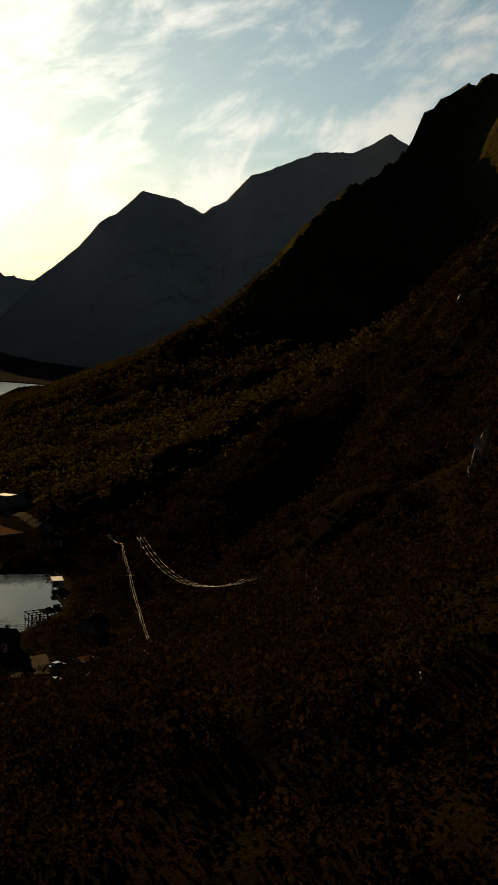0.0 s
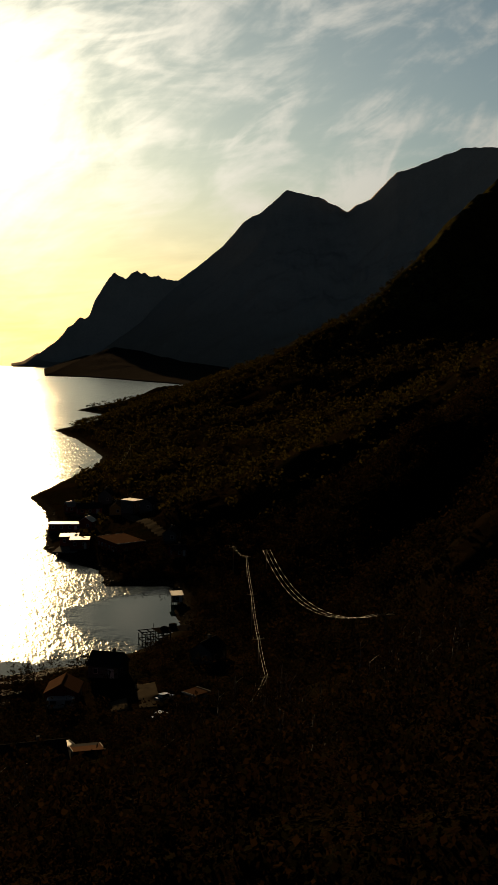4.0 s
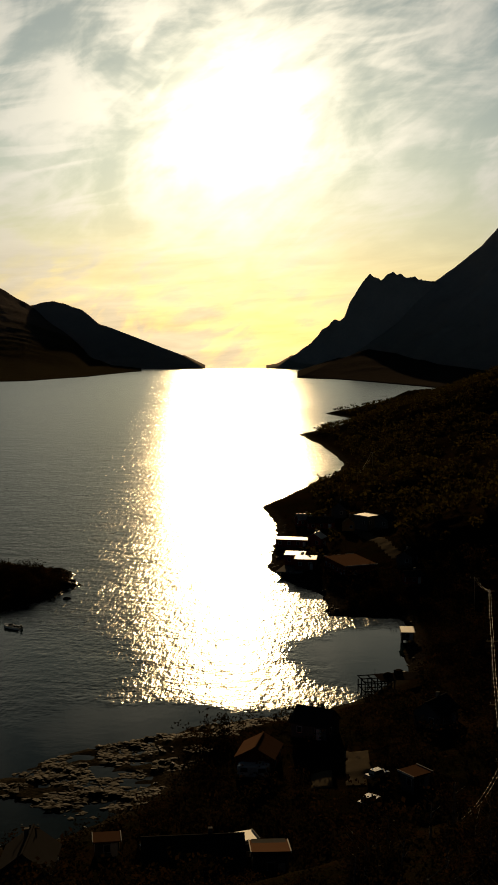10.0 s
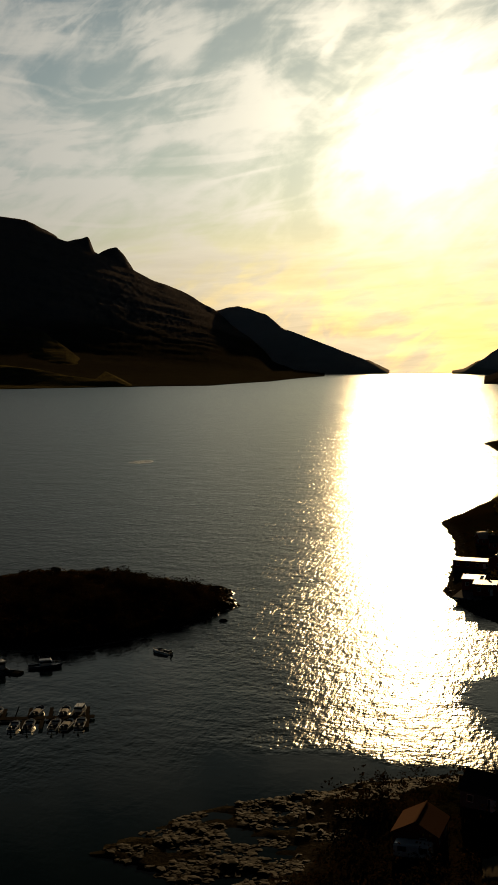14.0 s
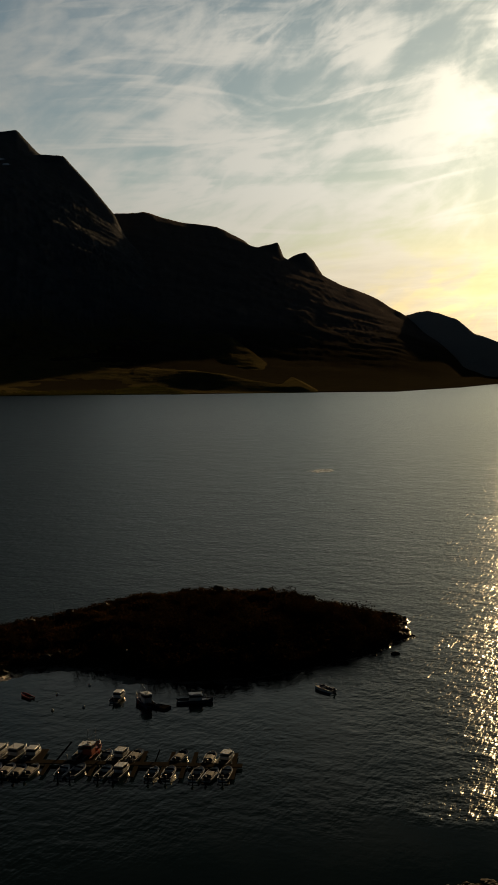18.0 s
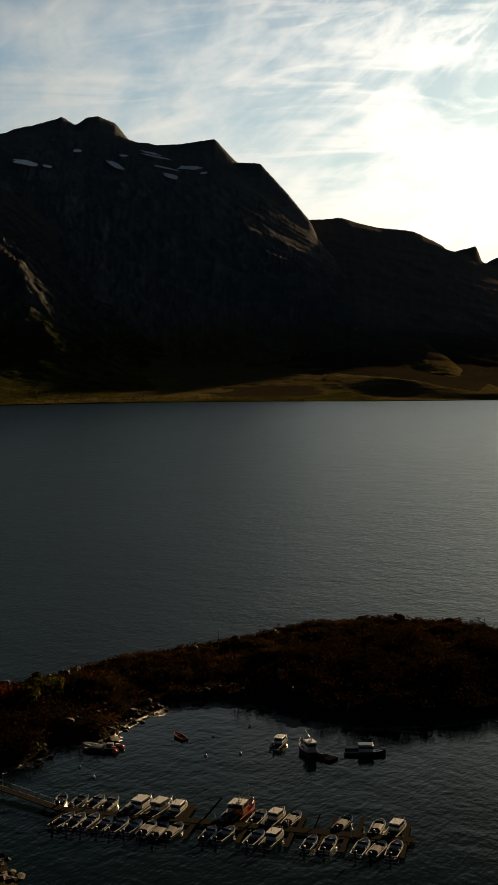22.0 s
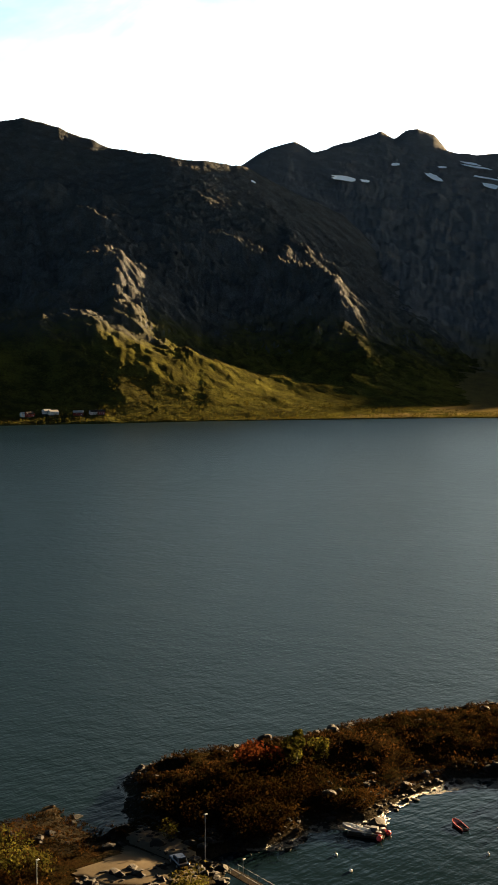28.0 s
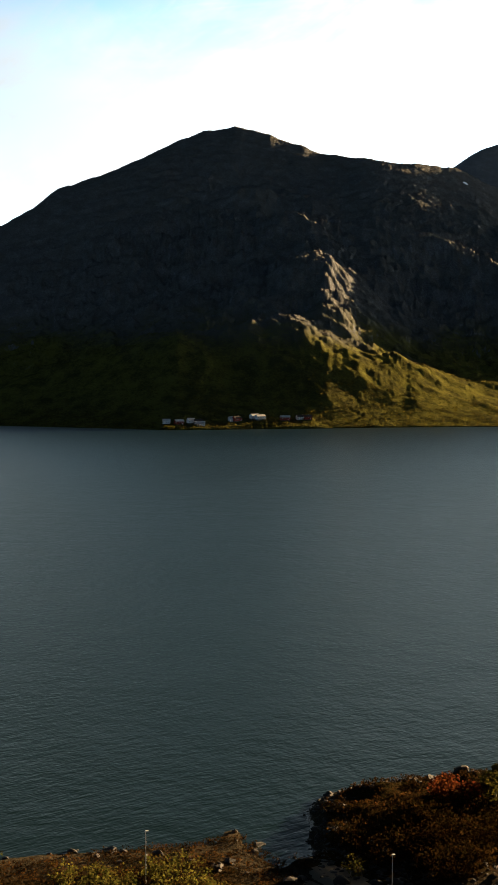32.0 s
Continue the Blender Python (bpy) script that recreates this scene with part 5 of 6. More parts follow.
def fishing_boat(length, beam, hull, house_mat, label):
    ob = thing("fishing_boat", (0, 0, 0), label, "boat", "boats in the marina")
    inside_dark(part("hull", hull_mesh(length, beam, 0.95, 0.55), hull, ob))
    wh = part("wheelhouse", boxed((beam * 0.62, length * 0.26, 1.9), (0, -length * 0.14, 1.7), bevel=0.08, taper=0.92), house_mat, ob)
    part("wheelhouse_window", boxed((beam * 0.6, length * 0.265, 0.5), (0, -length * 0.14, 2.15)), DARK_GLASS, wh)
    part("roof", boxed((beam * 0.66, length * 0.3, 0.1), (0, -length * 0.14, 2.68)), WHITE, wh)
    part("mast", tubed((0, -length * 0.2, 2.6), (0, -length * 0.2, 5.4), 0.07, 0.04), STEEL, ob)
    part("boom", tubed((0, -length * 0.2, 3.2), (0, length * 0.2, 4.0), 0.04), STEEL, ob)
    part("foremast", tubed((0, length * 0.3, 1.1), (0, length * 0.3, 4.3), 0.06, 0.03), STEEL, ob)
    part("radar", boxed((0.7, 0.3, 0.18), (0, -length * 0.14, 2.9)), WHITE, ob)
    part("winch", tubed((-0.4, length * 0.12, 1.0), (0.4, length * 0.12, 1.0), 0.25, sides=10), STEEL, ob)
    for sx in (-1, 1):
        part("fender", tubed((sx * beam * 0.53, 0, 0.3), (sx * beam * 0.53, 0, 0.95), 0.14), BUOY_RED, ob, "red rubber fender")
    railing(ob, length, beam, 1.2)
    return ob


KINDS = [boat("open", 6.0, 2.25, WHITE, "white open motor boat moored at the pontoon"),
         boat("cover", 5.8, 2.2, WHITE, "white motor boat under a dark canvas cover"),
         boat("cabin", 6.8, 2.5, WHITE, "white cabin boat with an outboard motor"),
         boat("cruiser", 8.2, 2.8, WHITE, "larger white cabin cruiser with a steel bow rail"),
         boat("open", 5.4, 2.05, GREY_HULL, "grey aluminium open boat at the pontoon"),
         boat("cover", 6.0, 2.25, DARK_HULL, "dark blue boat with a canvas cover"),
         boat("cruiser", 7.8, 2.8, DARK_HULL, "dark-hulled boat with a white wheelhouse")]
ORANGE = fishing_boat(8.4, 2.9, ORANGE_PAINT, ORANGE_PAINT, "orange working boat with a wheelhouse at the pontoon")

PIER = pose(-132, 203, 0, 0, 0, 17.3) @ pose(0, 0.7, 0)
UPPER = [(1.75, 4), (4.5, 0), (7.1, 0), (12.4, 3), (15.7, 3), (18.9, 2), (32.4, 0), (35.2, 2), (38.0, 1), (46.3, 5), (51.8, 1), (54.7, 2)]
LOWER = [(2.3, 0), (4.3, 0), (6.6, 0), (9.2, 4), (11.6, 0), (14.0, 4), (16.5, 1), (20.7, 1), (26.4, 4), (28.9, 0), (33.8, 0), (36.6, 2), (42.4, 4), (45.3, 0), (50.3, 0), (52.8, 1), (55.3, 0)]
rng = random.Random(5)
for row, side in ((UPPER, 1), (LOWER, -1)):
    for s, k in row:
        turn = 8.0 + rng.uniform(-5, 5)
        p = PIER @ Vector((s, side * (4.2 + rng.uniform(-0.3, 0.3)), 0))
        copy_thing(KINDS[k], pose(p.x, p.y, rng.uniform(-0.05, 0.05), 0, rng.uniform(-1.5, 1.5), turn))
p = PIER @ Vector((29.6, 5.2, 0))
ORANGE.matrix_basis = pose(p.x, p.y, 0, 0, 0, 8.0)
# the first of each kind lies at a mooring of its own
for ob, (x, y, turn) in zip(KINDS, [(-78.2, 274.2, 60), (-122.6, 210.6, 8), (-117.6, 252.0, 10), (-107.0, 217.8, 8), (-134.6, 206.9, 30), (-112.9, 204.4, 12), (-101.2, 255.6, -62)]):
    ob.matrix_basis = pose(x, y, 0, 0, 0, turn)
trawler = fishing_boat(8.0, 2.8, DARK_HULL, WHITE, "dark-hulled fishing boat at a mooring beside a raft")
trawler.matrix_basis = pose(-110.6, 250.4, 0, 0, 0, 48)
dinghy = boat("row", 4.4, 1.6, RED_PAINT, "red rowing boat at a mooring")
dinghy.matrix_basis = pose(-136.6, 246.0, 0, 0, 0, 62)


def pontoon():
    ob = thing("pontoon", (-132, 203, 0), "floating timber pontoon with finger berths", "pontoon", "", 17.3)
    for i in range(6):
        part("walkway", boxed((9.7, 2.0, 0.14), (-0.5 + 9.8 * i + 4.6, 0.7, 0.46), bevel=0.03), TIMBER, ob)
        for s in (-1, 1):
            part("float", boxed((2.6, 1.8, 0.7), (9.8 * i + 4.1 + s * 2.6, 0.7, 0.05)), CONCRETE, ob, "grey concrete float")
    for s in (21.0, 27.8, 31.0, 36.6, 39.6, 44.8, 49.0, 56.4, 20.3):
        part("finger", boxed((0.75, 6.0, 0.12), (s, 4.6, 0.42)), TIMBER, ob)
    for s in (0.8, 8.0, 18.6, 23.0, 31.4, 39.0, 44.0, 47.6, 56.6):
        part("finger", boxed((0.75, 6.0, 0.12), (s, -3.2, 0.42)), TIMBER, ob)
    for s in (2, 14, 26, 38, 50, 56):
        part("service_post", tubed((s, 1.5, 0.5), (s, 1.5, 1.6), 0.09), WHITE, ob, "white service post")
    part("leaning_boom", tubed((24.0, 2.2, 0.3), (25.6, 7.5, 1.9), 0.16), TIMBER, ob)
    part("leaning_boom", tubed((42.0, 2.0, 0.3), (42.5, 5.0, 1.6), 0.12), TIMBER, ob)
    return ob


pontoon()


def gangway():
    ob = thing("gangway", (-147.5, 205, 0), "narrow timber gangway from the shore to the pontoon", "gangway", "", -6.5)
    part("deck", boxed((16.6, 1.7, 0.16), (7.6, 0, 0.95), (0, 1.6, 0)), TIMBER, ob)
    for s in (-1, 1):
        part("handrail", tubed((-0.3, s * 0.8, 2.1), (15.6, s * 0.8, 1.6), 0.05), STEEL, ob)
        for i in range(8):
            part("baluster", tubed((i * 2.2, s * 0.8, 1.0), (i * 2.2, s * 0.8, 2.03 - i * 0.065), 0.035), STEEL, ob)
    return ob


gangway()


def raft():
    ob = thing("work_raft", (-145.0, 232.6, 0), "cluttered work raft with nets and red buoys", "raft", "", 25)
    part("deck", boxed((6.0, 3.6, 0.4), (0, 0, 0.25), bevel=0.05), TIMBER, ob)
    part("skiff", hull_mesh(4.6, 1.7, 0.5), GREY_HULL, ob, "small grey skiff").matrix_basis = pose(-2.2, 0.3, 0.35, 0, 0, 75)
    part("crate", boxed((1.3, 1.0, 0.8), (1.0, 0.4, 0.85), bevel=0.05), CANVAS, ob)
    for x, y, k in ((-0.4, 1.2, 30), (1.9, -0.6, 10), (0.3, 0.2, 70), (2.3, 1.2, 50)):
        part("fish_box", boxed((0.9, 0.6, 0.45), (x, y, 0.7), (0, 8, k), 0.03), BLACK_PLASTIC if k < 40 else STEEL, ob)
    part("rail", tubed((-2.9, -1.7, 0.9), (2.9, -1.7, 0.9), 0.05), STEEL, ob)
    for x in (-2.8, 0, 2.8):
        part("rail_post", tubed((x, -1.7, 0.4), (x, -1.7, 0.95), 0.05), STEEL, ob)
    part("net_heap", ball(0.9, (0.2, -0.9, 0.5), 0.5), BLACK_PLASTIC, ob)
    for x, y in ((3.2, 0.9), (2.4, -1.9)):
        part("float", ball(0.48, (x, y, 0.35)), BUOY_RED, ob, "red round float", True)
    return ob


raft()
barge = thing("work_raft", (-106.6, 249.2, 0), "low flat raft tied beside the fishing boat", "raft", "", -10)
part("deck", boxed((4.5, 2.6, 0.5), (0, 0, 0.2), bevel=0.05), TIMBER, barge)
part("drum", tubed((-0.8, 0, 0.45), (0.3, 0, 0.45), 0.4, sides=12), BLACK_PLASTIC, barge)


def buoy(x, y, r, mat, label):
    ob = thing("mooring_buoy", (x, y, 0), label, "buoy", "mooring buoys")
    part("float", ball(r, (0, 0, r * 0.35)), mat, ob, "", True)
    part("ring", tubed((0, 0, r * 1.2), (0, 0, r * 1.75), 0.05), STEEL, ob)
    return ob


for x, y in ((-131.5, 250), (-126.5, 239.4), (-121.5, 243.7), (-137.5, 219.5), (-128.4, 259.0), (-143.0, 222.5)):
    buoy(x, y, 0.3, WHITE, "small white mooring buoy")

# ---------------------------------------------------------------- trees, shrubs, grass


def crown_arrays(seed, count, tall, wide, leaf, low=0.25):
    """Many small leaf clumps in an uneven crown: places and quads."""
    r = np.random.RandomState(seed)
    lobes = np.stack([r.uniform(-0.5, 0.5, 7) * wide, r.uniform(-0.5, 0.5, 7) * wide, r.uniform(low + 0.1, 0.92, 7) * tall], 1)
    size = r.uniform(0.22, 0.42, 7) * wide
    pick = r.randint(0, 7, count)
    way = r.normal(size=(count, 3))
    way /= np.linalg.norm(way, axis=1)[:, None]
    mid = lobes[pick] + way * (size[pick] * r.uniform(0.55, 1.0, count) ** 0.5)[:, None] * np.array([1, 1, 0.85])
    mid[:, 2] = np.clip(mid[:, 2], low * tall, tall)
    out = way + 0.55 * r.normal(size=(count, 3))
    a = np.cross(out, r.normal(size=(count, 3)))
    a /= np.linalg.norm(a, axis=1)[:, None]
    b = np.cross(a, out)
    b /= np.linalg.norm(b, axis=1)[:, None]
    s = leaf * r.uniform(0.6, 1.3, count)[:, None]
    quad = np.stack([mid - a * s, mid - b * s * 0.7, mid + a * s, mid + b * s * 0.7], 1)
    return quad.reshape(-1, 3)


def scatter(name, places, sizes, variants, mat, label, category, kind="stuff", seed=1):
    """One joined mesh of many copies of a few crowns."""
    r = np.random.RandomState(seed)
    pick, turn = r.randint(0, len(variants), len(places)), r.uniform(0, 6.283, len(places))
    out = []
    for k, base in enumerate(variants):
        sel = pick == k
        c, s = np.cos(turn[sel])[:, None], np.sin(turn[sel])[:, None]
        sc = sizes[sel][:, None]
        x, y, z = base[:, 0][None], base[:, 1][None], base[:, 2][None]
        out.append((np.stack([(x * c - y * s) * sc, (x * s + y * c) * sc, z * sc + 0 * c], -1) + places[sel][:, None]).reshape(-1, 3))
    verts = np.concatenate(out)
    ob = new(name, mesh_of(name, verts, np.arange(len(verts)).reshape(-1, 4), mat))
    return tagged(ob, label, category, "", kind)


def trunk_mesh(tall, seed):
    bm = bmesh.new()
    r = random.Random(seed)
    p, rad = Vector((0, 0, -0.4)), 0.05 * tall ** 0.8
    for i in range(4):
        q = p + Vector((r.uniform(-0.12, 0.12), r.uniform(-0.12, 0.12), tall * 0.21))
        tube(bm, p, q, rad, rad * 0.75, 6)
        if i:
            ang = r.uniform(0, 6.28)
            tube(bm, q, q + Vector((math.cos(ang), math.sin(ang), 0.9)) * tall * 0.2, rad * 0.45, rad * 0.15, 5)
        p, rad = q, rad * 0.75
    return bm


def house_free(x, y):
    free = np.ones(x.shape, bool)
    for spec in HOUSES:
        k = max(spec["w"], spec["d"]) * 0.5 + 2.5
        free &= np.hypot(x - spec["x"], y - spec["y"]) > k
        # keep the side towards the open hill low so that the roofs stay in view
        free &= ~((np.abs(x - spec["x"]) < k * 0.9) & (y < spec["y"]) & (y > spec["y"] - 8))
    for yard in (((1, 11), (148, 170)), ((9, 30), (340, 425)), ((11, 24), (210, 240)), ((14, 31), (98, 142)), ((-10, 5), (72, 117))):
        free &= ~((x > yard[0][0]) & (x < yard[0][1]) & (y > yard[1][0]) & (y < yard[1][1]))
    return free


BARK = simple("birch_bark", (0.22, 0.19, 0.16), 0.85, grain=0.5, scale=2)
r = np.random.RandomState(9)
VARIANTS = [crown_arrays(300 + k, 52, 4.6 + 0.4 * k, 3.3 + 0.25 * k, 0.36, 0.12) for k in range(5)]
SMALL = [crown_arrays(400 + k, 22, 4.4, 3.8, 0.75, 0.05) for k in range(4)]


def wood(count, x0, x1, y0, y1, seed, least=5.0, gaps=0.0, low=1.2):
    q = np.random.RandomState(seed)
    x, y = q.uniform(x0, x1, count), q.uniform(y0, y1, count)
    d = inland(x, y, MAINLAND)
    keep = (d > least) & house_free(x, y) & (fbm(x / 26, y / 26, 91, 3) + 0.22 > gaps)
    x, y = x[keep], y[keep]
    z = ground_height(x, y)
    ok = z > low
    return np.stack([x, y, z - 0.1], 1)[ok]


near_wood = wood(12000, -60, 200, -75, 330, 21, gaps=-0.16)
village = (near_wood[:, 0] < 42) & (near_wood[:, 1] > 105)
near_wood = near_wood[~village | (r.rand(len(near_wood)) < 0.8)]
scale = r.uniform(0.55, 1.15, len(near_wood)) * np.where((near_wood[:, 0] < 42) & (near_wood[:, 1] > 105), 0.75, 1.0)
# the woods nearest to the camera's way stand as trees of their own
close = np.argsort(np.hypot(near_wood[:, 0] - 16, near_wood[:, 1] - 66))[:230]
apart = np.zeros(len(near_wood), bool)
apart[close] = True
fine = ~apart & (near_wood[:, 1] < 75) & (near_wood[:, 0] < 110)
FINE = [crown_arrays(340 + k, 96, 4.6 + 0.4 * k, 3.4 + 0.25 * k, 0.26, 0.08) for k in range(5)]
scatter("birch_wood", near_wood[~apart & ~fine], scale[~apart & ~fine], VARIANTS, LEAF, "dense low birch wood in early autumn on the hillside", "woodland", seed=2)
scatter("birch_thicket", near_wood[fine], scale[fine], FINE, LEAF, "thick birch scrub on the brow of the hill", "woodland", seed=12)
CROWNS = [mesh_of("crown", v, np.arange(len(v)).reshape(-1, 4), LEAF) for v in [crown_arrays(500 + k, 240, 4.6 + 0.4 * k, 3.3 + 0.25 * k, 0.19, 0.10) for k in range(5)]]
TRUNKS = []
for k in range(5):
    bm = trunk_mesh(4.6 + 0.4 * k, k)
    me = bpy.data.meshes.new("trunk")
    bm.to_mesh(me)
    bm.free()
    me.materials.append(BARK)
    TRUNKS.append(me)
for n in np.flatnonzero(apart):
    k = n % 5
    ob = new("birch_tree")
    ob.matrix_basis = pose(*near_wood[n], 0, 0, float(r.uniform(0, 360))) @ Matrix.Scale(float(scale[n]), 4)
    tagged(ob, "low birch tree with thinning autumn leaves", "tree", "birches on the slope")
    for nm, me in (("trunk", TRUNKS[k]), ("crown", CROWNS[k])):
        new(nm, me).parent = ob
far_wood = wood(7500, 0, 430, 330, 1250, 22, 8.0)
far_wood = far_wood[far_wood[:, 2] < 150]
scatter("hillside_wood", far_wood, r.uniform(0.7, 1.3, len(far_wood)), SMALL, LEAF_OLIVE_LIT, "scattered birch scrub on the far hillside", "woodland", seed=3)
shore_wood = wood(4200, -215, -132, 60, 200, 23, 2.0, low=0.6)
shore_wood = shore_wood[(inland(shore_wood[:, 0], shore_wood[:, 1], GRAVEL_LOT) < -1.0)]
scatter("shore_scrub", shore_wood, r.uniform(0.3, 0.75, len(shore_wood)), VARIANTS, LEAF_GREEN, "green willow scrub beside the channel", "shrubs", seed=4)
village_wood = wood(1100, -40, 45, 105, 470, 24, 3.0)
scatter("village_scrub", village_wood, r.uniform(0.3, 0.7, len(village_wood)), VARIANTS, LEAF, "garden shrubs and young birches in the village", "shrubs", seed=5)
places = rocky_side(r.uniform(radians(27), radians(67), 2800), r.uniform(0.01, 0.2, 2800) ** 1.3)
scatter("far_shore_scrub", places[places[:, 2] < 150], r.uniform(0.4, 1.0, (places[:, 2] < 150).sum()), SMALL, LEAF_GREEN, "green scrub on the foot of the far mountain", "shrubs", seed=6)


def shrub(x, y, size, mat, label, seed, wide=1.0, count=260):
    ob = thing("shrub", (x, y, level(x, y) - 0.1), label, "shrub", "shrubs on the spit")
    v = crown_arrays(seed, count, 3.0 * size, 2.6 * size * wide, 0.22 * size ** 0.5, 0.02)
    c = new("crown", mesh_of("crown", v, np.arange(len(v)).reshape(-1, 4), mat))
    c.parent = ob
    part("stems", trunk_mesh(2.2 * size, seed), BARK, ob)
    return ob


shrub(-172.8, 245.8, 2.1, LEAF_GREEN, "tall green willow bush on the spit", 1, 0.8, 1100)
shrub(-169.6, 249.6, 1.5, LEAF_GREEN, "lower green willow bush beside the tall one", 2, 1.0, 600)
shrub(-176.0, 239.0, 1.6, LEAF_RED, "deep red autumn bush on the spit", 3, 1.7, 1300)
shrub(-174.5, 236.6, 1.2, LEAF_RED, "red-brown autumn bush on the spit", 4, 1.4, 600)
shrub(-164.4, 207.3, 0.8, LEAF_GREEN, "green bush beside the causeway", 5, 1.6)
shrub(-166.5, 231.5, 0.7, GRASS, "yellow-brown bush on the spit", 6, 1.4)
shrub(-107.0, 350.0, 0.9, LEAF, "dark low bush on the crest of the spit", 7, 1.8)
shrub(-114.0, 353.0, 0.8, LEAF, "dark low bush on the crest of the spit", 8, 1.8)
for k, (x, y) in enumerate([(-98, 344), (-104, 346), (-119, 355), (-88, 338), (-128, 352), (-136, 350), (-168, 262), (-163, 270), (-171, 256)]):
    shrub(x, y, 0.5 + 0.05 * k, LEAF if k < 6 else GRASS, "low wind-bent bush on the spit", 20 + k, 1.7, 160)


def tufts(name, count, outline, least, mat, label, seed, tall=0.5, top=99.0):
    q = np.random.RandomState(seed)
    p = np.array(outline, float)
    x, y = q.uniform(p[:, 0].min(), p[:, 0].max(), count), q.uniform(p[:, 1].min(), p[:, 1].max(), count)
    keep = (inland(x, y, outline) > least) & (fbm(x / 9, y / 9, seed, 3) > (-0.5 if tall < 0.6 else 0.08))
    x, y = x[keep], y[keep]
    z = ground_height(x, y)
    base = [crown_arrays(seed * 7 + k, 8, tall, 1.1, 0.14, 0.0) for k in range(6)]
    return scatter(name, np.stack([x, y, z], 1), q.uniform(0.6, 1.5, len(x)), base, mat, label, "grass", seed=seed)


tufts("heather", 28000, SPIT, 2.5, GRASS, "low brown heather and dry grass on the spit", 61, 0.5)
tufts("slope_scrub", 2600, [(-12, 66), (7, 66), (7, 118), (-12, 118)], 0.2, LEAF, "dark crowberry and dwarf birch above the long house", 64, 0.75)
tufts("low_scrub", 9000, SPIT, 4.0, LEAF, "dark crowberry and dwarf birch on the spit", 63, 0.7)
tufts("shore_grass", 11000, [(-205, 150), (-190, 205), (-168, 204), (-166, 188), (-158, 186), (-148, 196), (-138, 190), (-115, 172), (-150, 150), (-180, 120)], 1.0, GRASS, "dry grass by the channel", 62, 0.5)



def spit_bushes(count, seed, x0, x1, y0, y1):
    q = np.random.RandomState(seed)
    x, y = q.uniform(x0, x1, count), q.uniform(y0, y1, count)
    keep = (inland(x, y, SPIT) > 1.5) & (fbm(x / 14, y / 14, seed, 3) > -0.28)
    x, y = x[keep], y[keep]
    return np.stack([x, y, ground_height(x, y) - 0.1], 1)


bushes = np.concatenate([spit_bushes(2100, 71, -140, -76, 262, 338), spit_bushes(420, 72, -175, -148, 211, 242)])
scatter("dwarf_birch_scrub", bushes, r.uniform(0.34, 0.72, len(bushes)), VARIANTS, LEAF, "dark dwarf birch and juniper on the sheltered side of the spit", "shrubs", seed=9)

# ---------------------------------------------------------------- stones


def stone_mesh(seed, flat=0.65, sub=2):
    q = np.random.RandomState(seed)
    bm = bmesh.new()
    bmesh.ops.create_icosphere(bm, subdivisions=sub, radius=1.0)
    cuts = [(Vector(q.normal(size=3)).normalized(), q.uniform(0.45, 0.85)) for _ in range(9)]
    for v in bm.verts:
        for n, far in cuts:
            over = v.co.dot(n) - far
            if over > 0:
                v.co -= n * over * 0.9
        v.co = Vector((v.co.x * 1.25, v.co.y, v.co.z * flat))
    me = bpy.data.meshes.new("stone")
    bm.to_mesh(me)
    bm.free()
    me.materials.append(STONE)
    return me


STONES = [stone_mesh(k, sub=1 if k % 2 else 2) for k in range(6)]


def near_edge(outline, count, lo, hi, seed):
    q = np.random.RandomState(seed)
    p = np.array(outline, float)
    x, y = q.uniform(p[:, 0].min() - 4, p[:, 0].max() + 4, count * 40), q.uniform(p[:, 1].min() - 4, p[:, 1].max() + 4, count * 40)
    d = inland(x, y, outline)
    keep = (d > lo) & (d < hi)
    x, y = x[keep][:count], y[keep][:count]
    return np.stack([x, y, ground_height(x, y)], 1)


r = np.random.RandomState(12)
boulders = np.concatenate([near_edge(SPIT, 170, -1.2, 4.0, 1), near_edge(SPIT, 90, 3.0, 12.0, 2), near_edge([(-205, 165), (-191, 204), (-170, 206), (-168, 198), (-190, 180)], 45, -1, 5, 3),
                           near_edge([(-166, 206), (-150, 212), (-145, 206), (-158, 201)], 30, -1.5, 3, 4)])
for n, (x, y, z) in enumerate(boulders):
    s = float(0.35 + 1.1 * r.rand() ** 2.2)
    ob = new("stone", STONES[n % 6])
    ob.matrix_basis = pose(x, y, z + 0.1 * s, float(r.uniform(-15, 15)), float(r.uniform(-15, 15)), float(r.uniform(0, 360))) @ Matrix.Scale(s, 4)
    ob.parent = ground_sheet
PALE_ROCK = simple("pale_lichened_rock", (0.17, 0.15, 0.13), 0.9, grain=0.5, scale=0.4)


def outcrop(x, y, size, label, seed):
    """A leaning slab of bare rock that stands out of the slope."""
    me = stone_mesh(seed, 1.0, 3)
    me.materials.clear()
    me.materials.append(PALE_ROCK)
    me.name = "outcrop"
    ob = new("rock_outcrop", me)
    ob.matrix_basis = pose(x, y, level(x, y) + size[2] * 0.45, 0, -22 + 9 * (seed % 3), 35 * (seed % 4)) @ Matrix.Diagonal((*size, 1.0))
    return tagged(ob, label, "rock", "bare rocks of the hillside")


for n, (x, y, size) in enumerate([(80.8, 93.1, (0.9, 1.3, 4.6)), (79.4, 91.6, (0.7, 1.0, 3.4)), (82.0, 94.6, (0.8, 1.1, 5.2)), (77.6, 89.6, (0.6, 0.9, 2.4))]):
    outcrop(x, y, size, "pale split rock slab among birches on the slope", 61 + n)
outcrop(152.7, 251.7, (1.8, 1.5, 2.6), "weathered crag above the birch wood", 65)


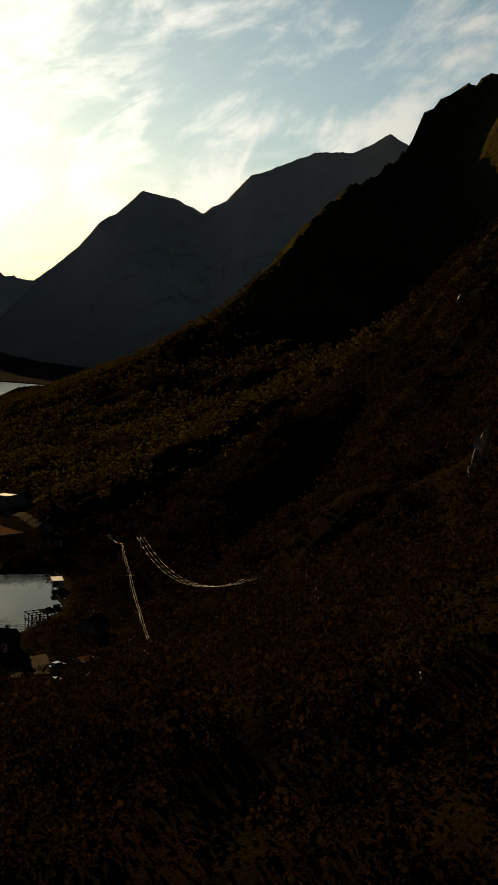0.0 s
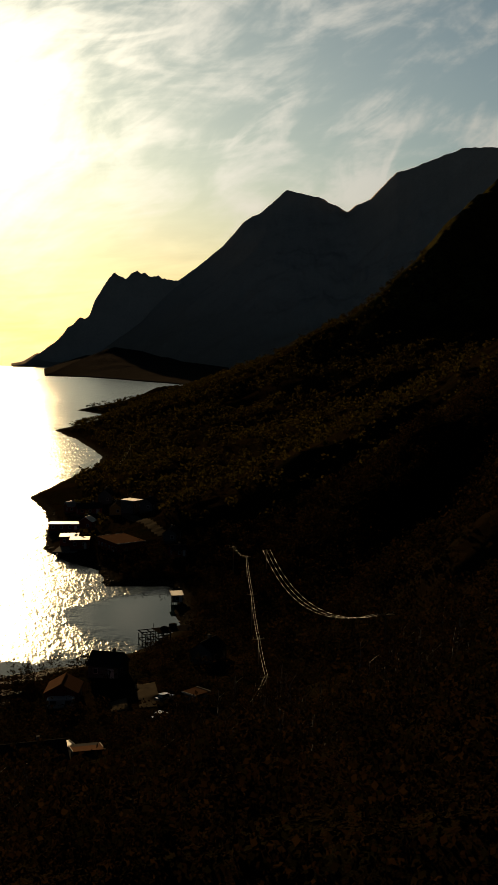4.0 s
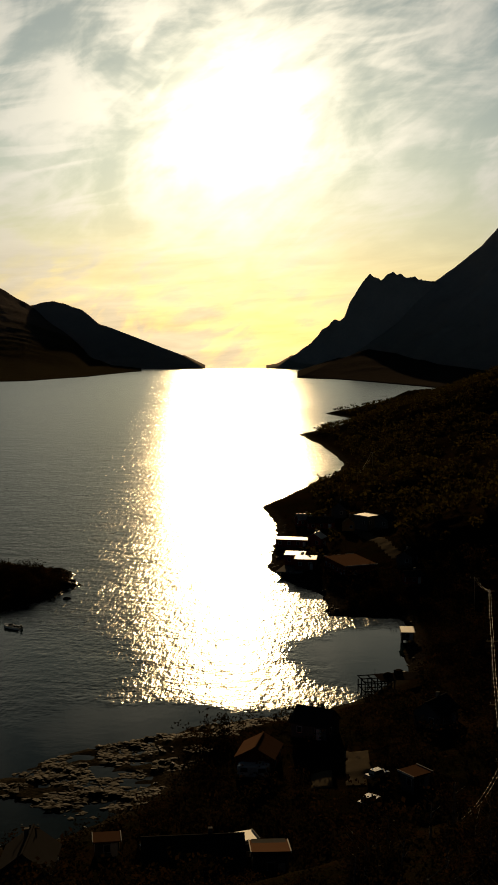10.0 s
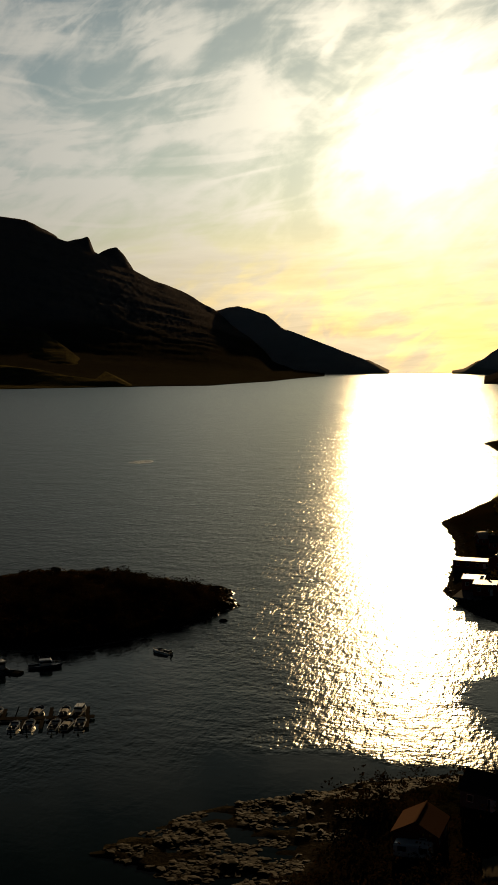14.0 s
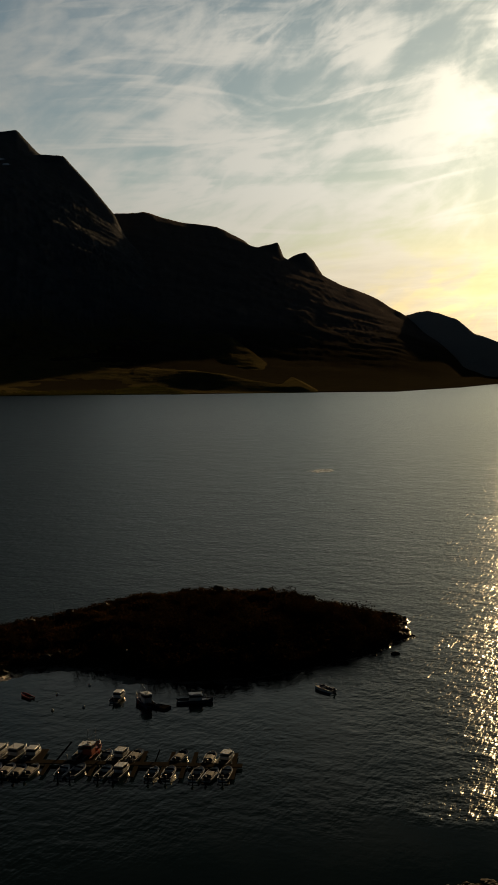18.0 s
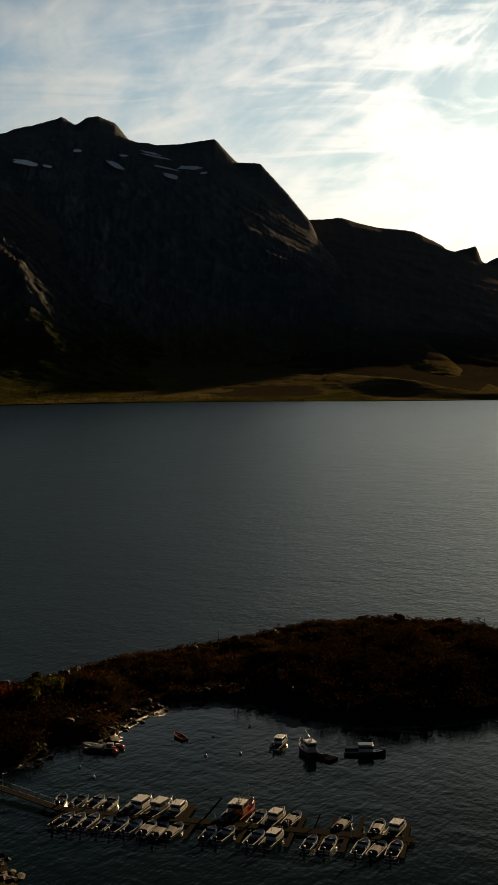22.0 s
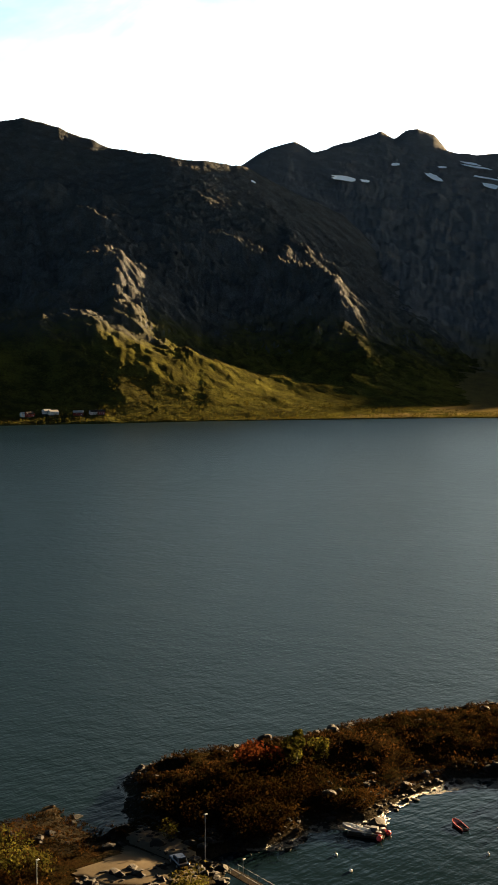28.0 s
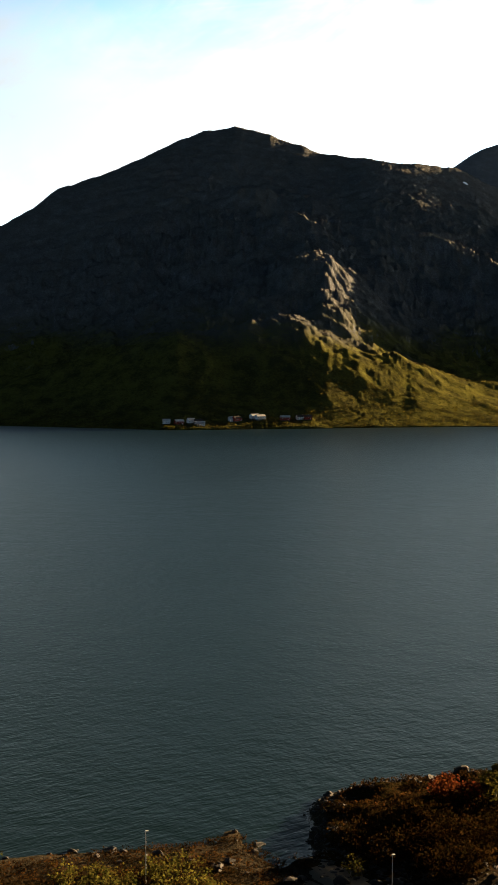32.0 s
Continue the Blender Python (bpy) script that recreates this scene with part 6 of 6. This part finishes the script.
def fallen_trunk(x, y, long, turn):
    ob = thing("fallen_birch", (x, y, level(x, y) + 1.6), "bare pale birch trunk fallen across the scrub", "tree", "", turn)
    part("trunk", tubed((-long / 2, 0, 0.4), (long / 2, 0, 0.9), 0.13, 0.05, 7), BARK, ob)
    for k in range(4):
        part("limb", tubed((k * long / 9, 0, 0.62), (k * long / 9 + 0.8, 0.6 * (-1) ** k, 1.3), 0.05, 0.02, 5), BARK, ob)
    return ob


fallen_trunk(17.9, -22.9, 5.0, 70)
BOULDERS = [(-146.0, 236.6, 1.7, "large dark boulder in the lagoon"), (-146.4, 351.5, 1.2, "round boulder on the outer shore"), (-143.8, 354.2, 1.0, "round boulder on the outer shore"),
            (-137.1, 355.9, 1.8, "large humped boulder on the outer shore"), (-123.6, 359.0, 1.3, "boulder among shrubs on the outer shore"), (-107.9, 355.4, 2.3, "broad flat-topped boulder on the outer shore"),
            (-100.2, 355.8, 1.1, "boulder on the outer shore of the spit"), (-95.2, 354.1, 0.9, "boulder on the outer shore of the spit"), (-90.8, 358.1, 0.7, "small rock awash off the spit"),
            (-87.1, 351.8, 0.8, "boulder near the end of the spit"), (-71.4, 311.0, 1.1, "low rock awash off the spit"), (-106.7, 266.5, 1.2, "dark pointed rock at the lagoon shore"),
            (-149.8, 358.5, 1.0, "dark rock awash off the outer shore"), (-186, 271, 1.6, "boulder on the outer shore of the spit"), (-188, 245, 1.3, "boulder on the outer shore of the spit")]
for n, (x, y, s, label) in enumerate(BOULDERS):
    ob = new("boulder", STONES[(n * 2) % 6])
    ob.matrix_basis = pose(x, y, max(level(x, y), -0.3) + 0.25 * s, 0, 0, x * 7) @ Matrix.Scale(s, 4)
    tagged(ob, label, "boulder", "boulders of the shore")


def joined_stones(name, pts, lo, hi, mat, label, seed, flat=0.6):
    q = np.random.RandomState(seed)
    phi = (1 + 5**0.5) / 2
    ico = np.array([(-1, phi, 0), (1, phi, 0), (-1, -phi, 0), (1, -phi, 0), (0, -1, phi), (0, 1, phi), (0, -1, -phi), (0, 1, -phi), (phi, 0, -1), (phi, 0, 1), (-phi, 0, -1), (-phi, 0, 1)]) / 1.9
    tri = np.array([(0, 11, 5), (0, 5, 1), (0, 1, 7), (0, 7, 10), (0, 10, 11), (1, 5, 9), (5, 11, 4), (11, 10, 2), (10, 7, 6), (7, 1, 8), (3, 9, 4), (3, 4, 2), (3, 2, 6), (3, 6, 8), (3, 8, 9), (4, 9, 5), (2, 4, 11), (6, 2, 10), (8, 6, 7), (9, 8, 1)])
    n = len(pts)
    size = lo + (hi - lo) * q.rand(n) ** 2.2
    shape = ico[None] * (1 + 0.3 * q.normal(size=(n, 12, 1))) * size[:, None, None] * np.array([1.2, 1.0, flat])
    a = q.uniform(0, 6.28, n)
    c, s = np.cos(a)[:, None], np.sin(a)[:, None]
    v = np.stack([shape[..., 0] * c - shape[..., 1] * s, shape[..., 0] * s + shape[..., 1] * c, shape[..., 2]], -1) + pts[:, None]
    f = (tri[None] + 12 * np.arange(n)[:, None, None]).reshape(-1, 3)
    ob = new(name, mesh_of(name, v.reshape(-1, 3), f, mat))
    return tagged(ob, label, "stones", "", "stuff")


joined_stones("shore_stones", np.concatenate([near_edge(SPIT, 3600, -1.5, 6.0, 7), near_edge(CAUSEWAY, 160, -1, 4, 8), near_edge(MAINLAND, 60, -1, 2, 9)]), 0.10, 0.55, STONE, "small grey stones along the water's edge", 3)
weed_at = near_edge(WEED, 5200, 0.0, 14.0, 10)
weed_at = weed_at[(fbm(weed_at[:, 0] / 5, weed_at[:, 1] / 3.5, 46, 4) > -0.02)]
weed_at[:, 2] = np.maximum(weed_at[:, 2], 0.02)
joined_stones("seaweed", weed_at, 0.14, 0.7, WEED_MAT, "dark seaweed and stones bared by the tide", 4, 0.22)
pier_head = near_edge([(-153, 207), (-145, 200), (-135, 189), (-122, 180), (-132, 172), (-150, 184), (-160, 186), (-156, 200)], 420, -1.5, 9.0, 12)
joined_stones("pier_head_stones", pier_head[pier_head[:, 2] > -0.3], 0.25, 1.0, STONE, "dark tumbled stones at the head of the pier", 6)
edge = near_edge(MAINLAND, 9000, -1.5, 3.0, 11)
edge = edge[(edge[:, 0] > -60) & (edge[:, 0] < 30) & (edge[:, 1] > 120) & (edge[:, 1] < 470)]
joined_stones("beach_stones", edge, 0.2, 0.8, STONE, "dark stones along the village shore", 5)

# a shallow reef breaks the water far out on the fjord
q = np.random.RandomState(77)
k = q.uniform(-1, 1, (160, 2))
reef_at = np.stack([-228 + 6.5 * k[:, 0] + 1.5 * k[:, 1], 747 + 13 * k[:, 1] * (1 - 0.5 * np.abs(k[:, 0])), np.full(160, 0.02)], 1)
joined_stones("reef", reef_at, 0.25, 0.9, MAT_SNOW, "pale foam where a reef breaks the surface", 78, 0.12)
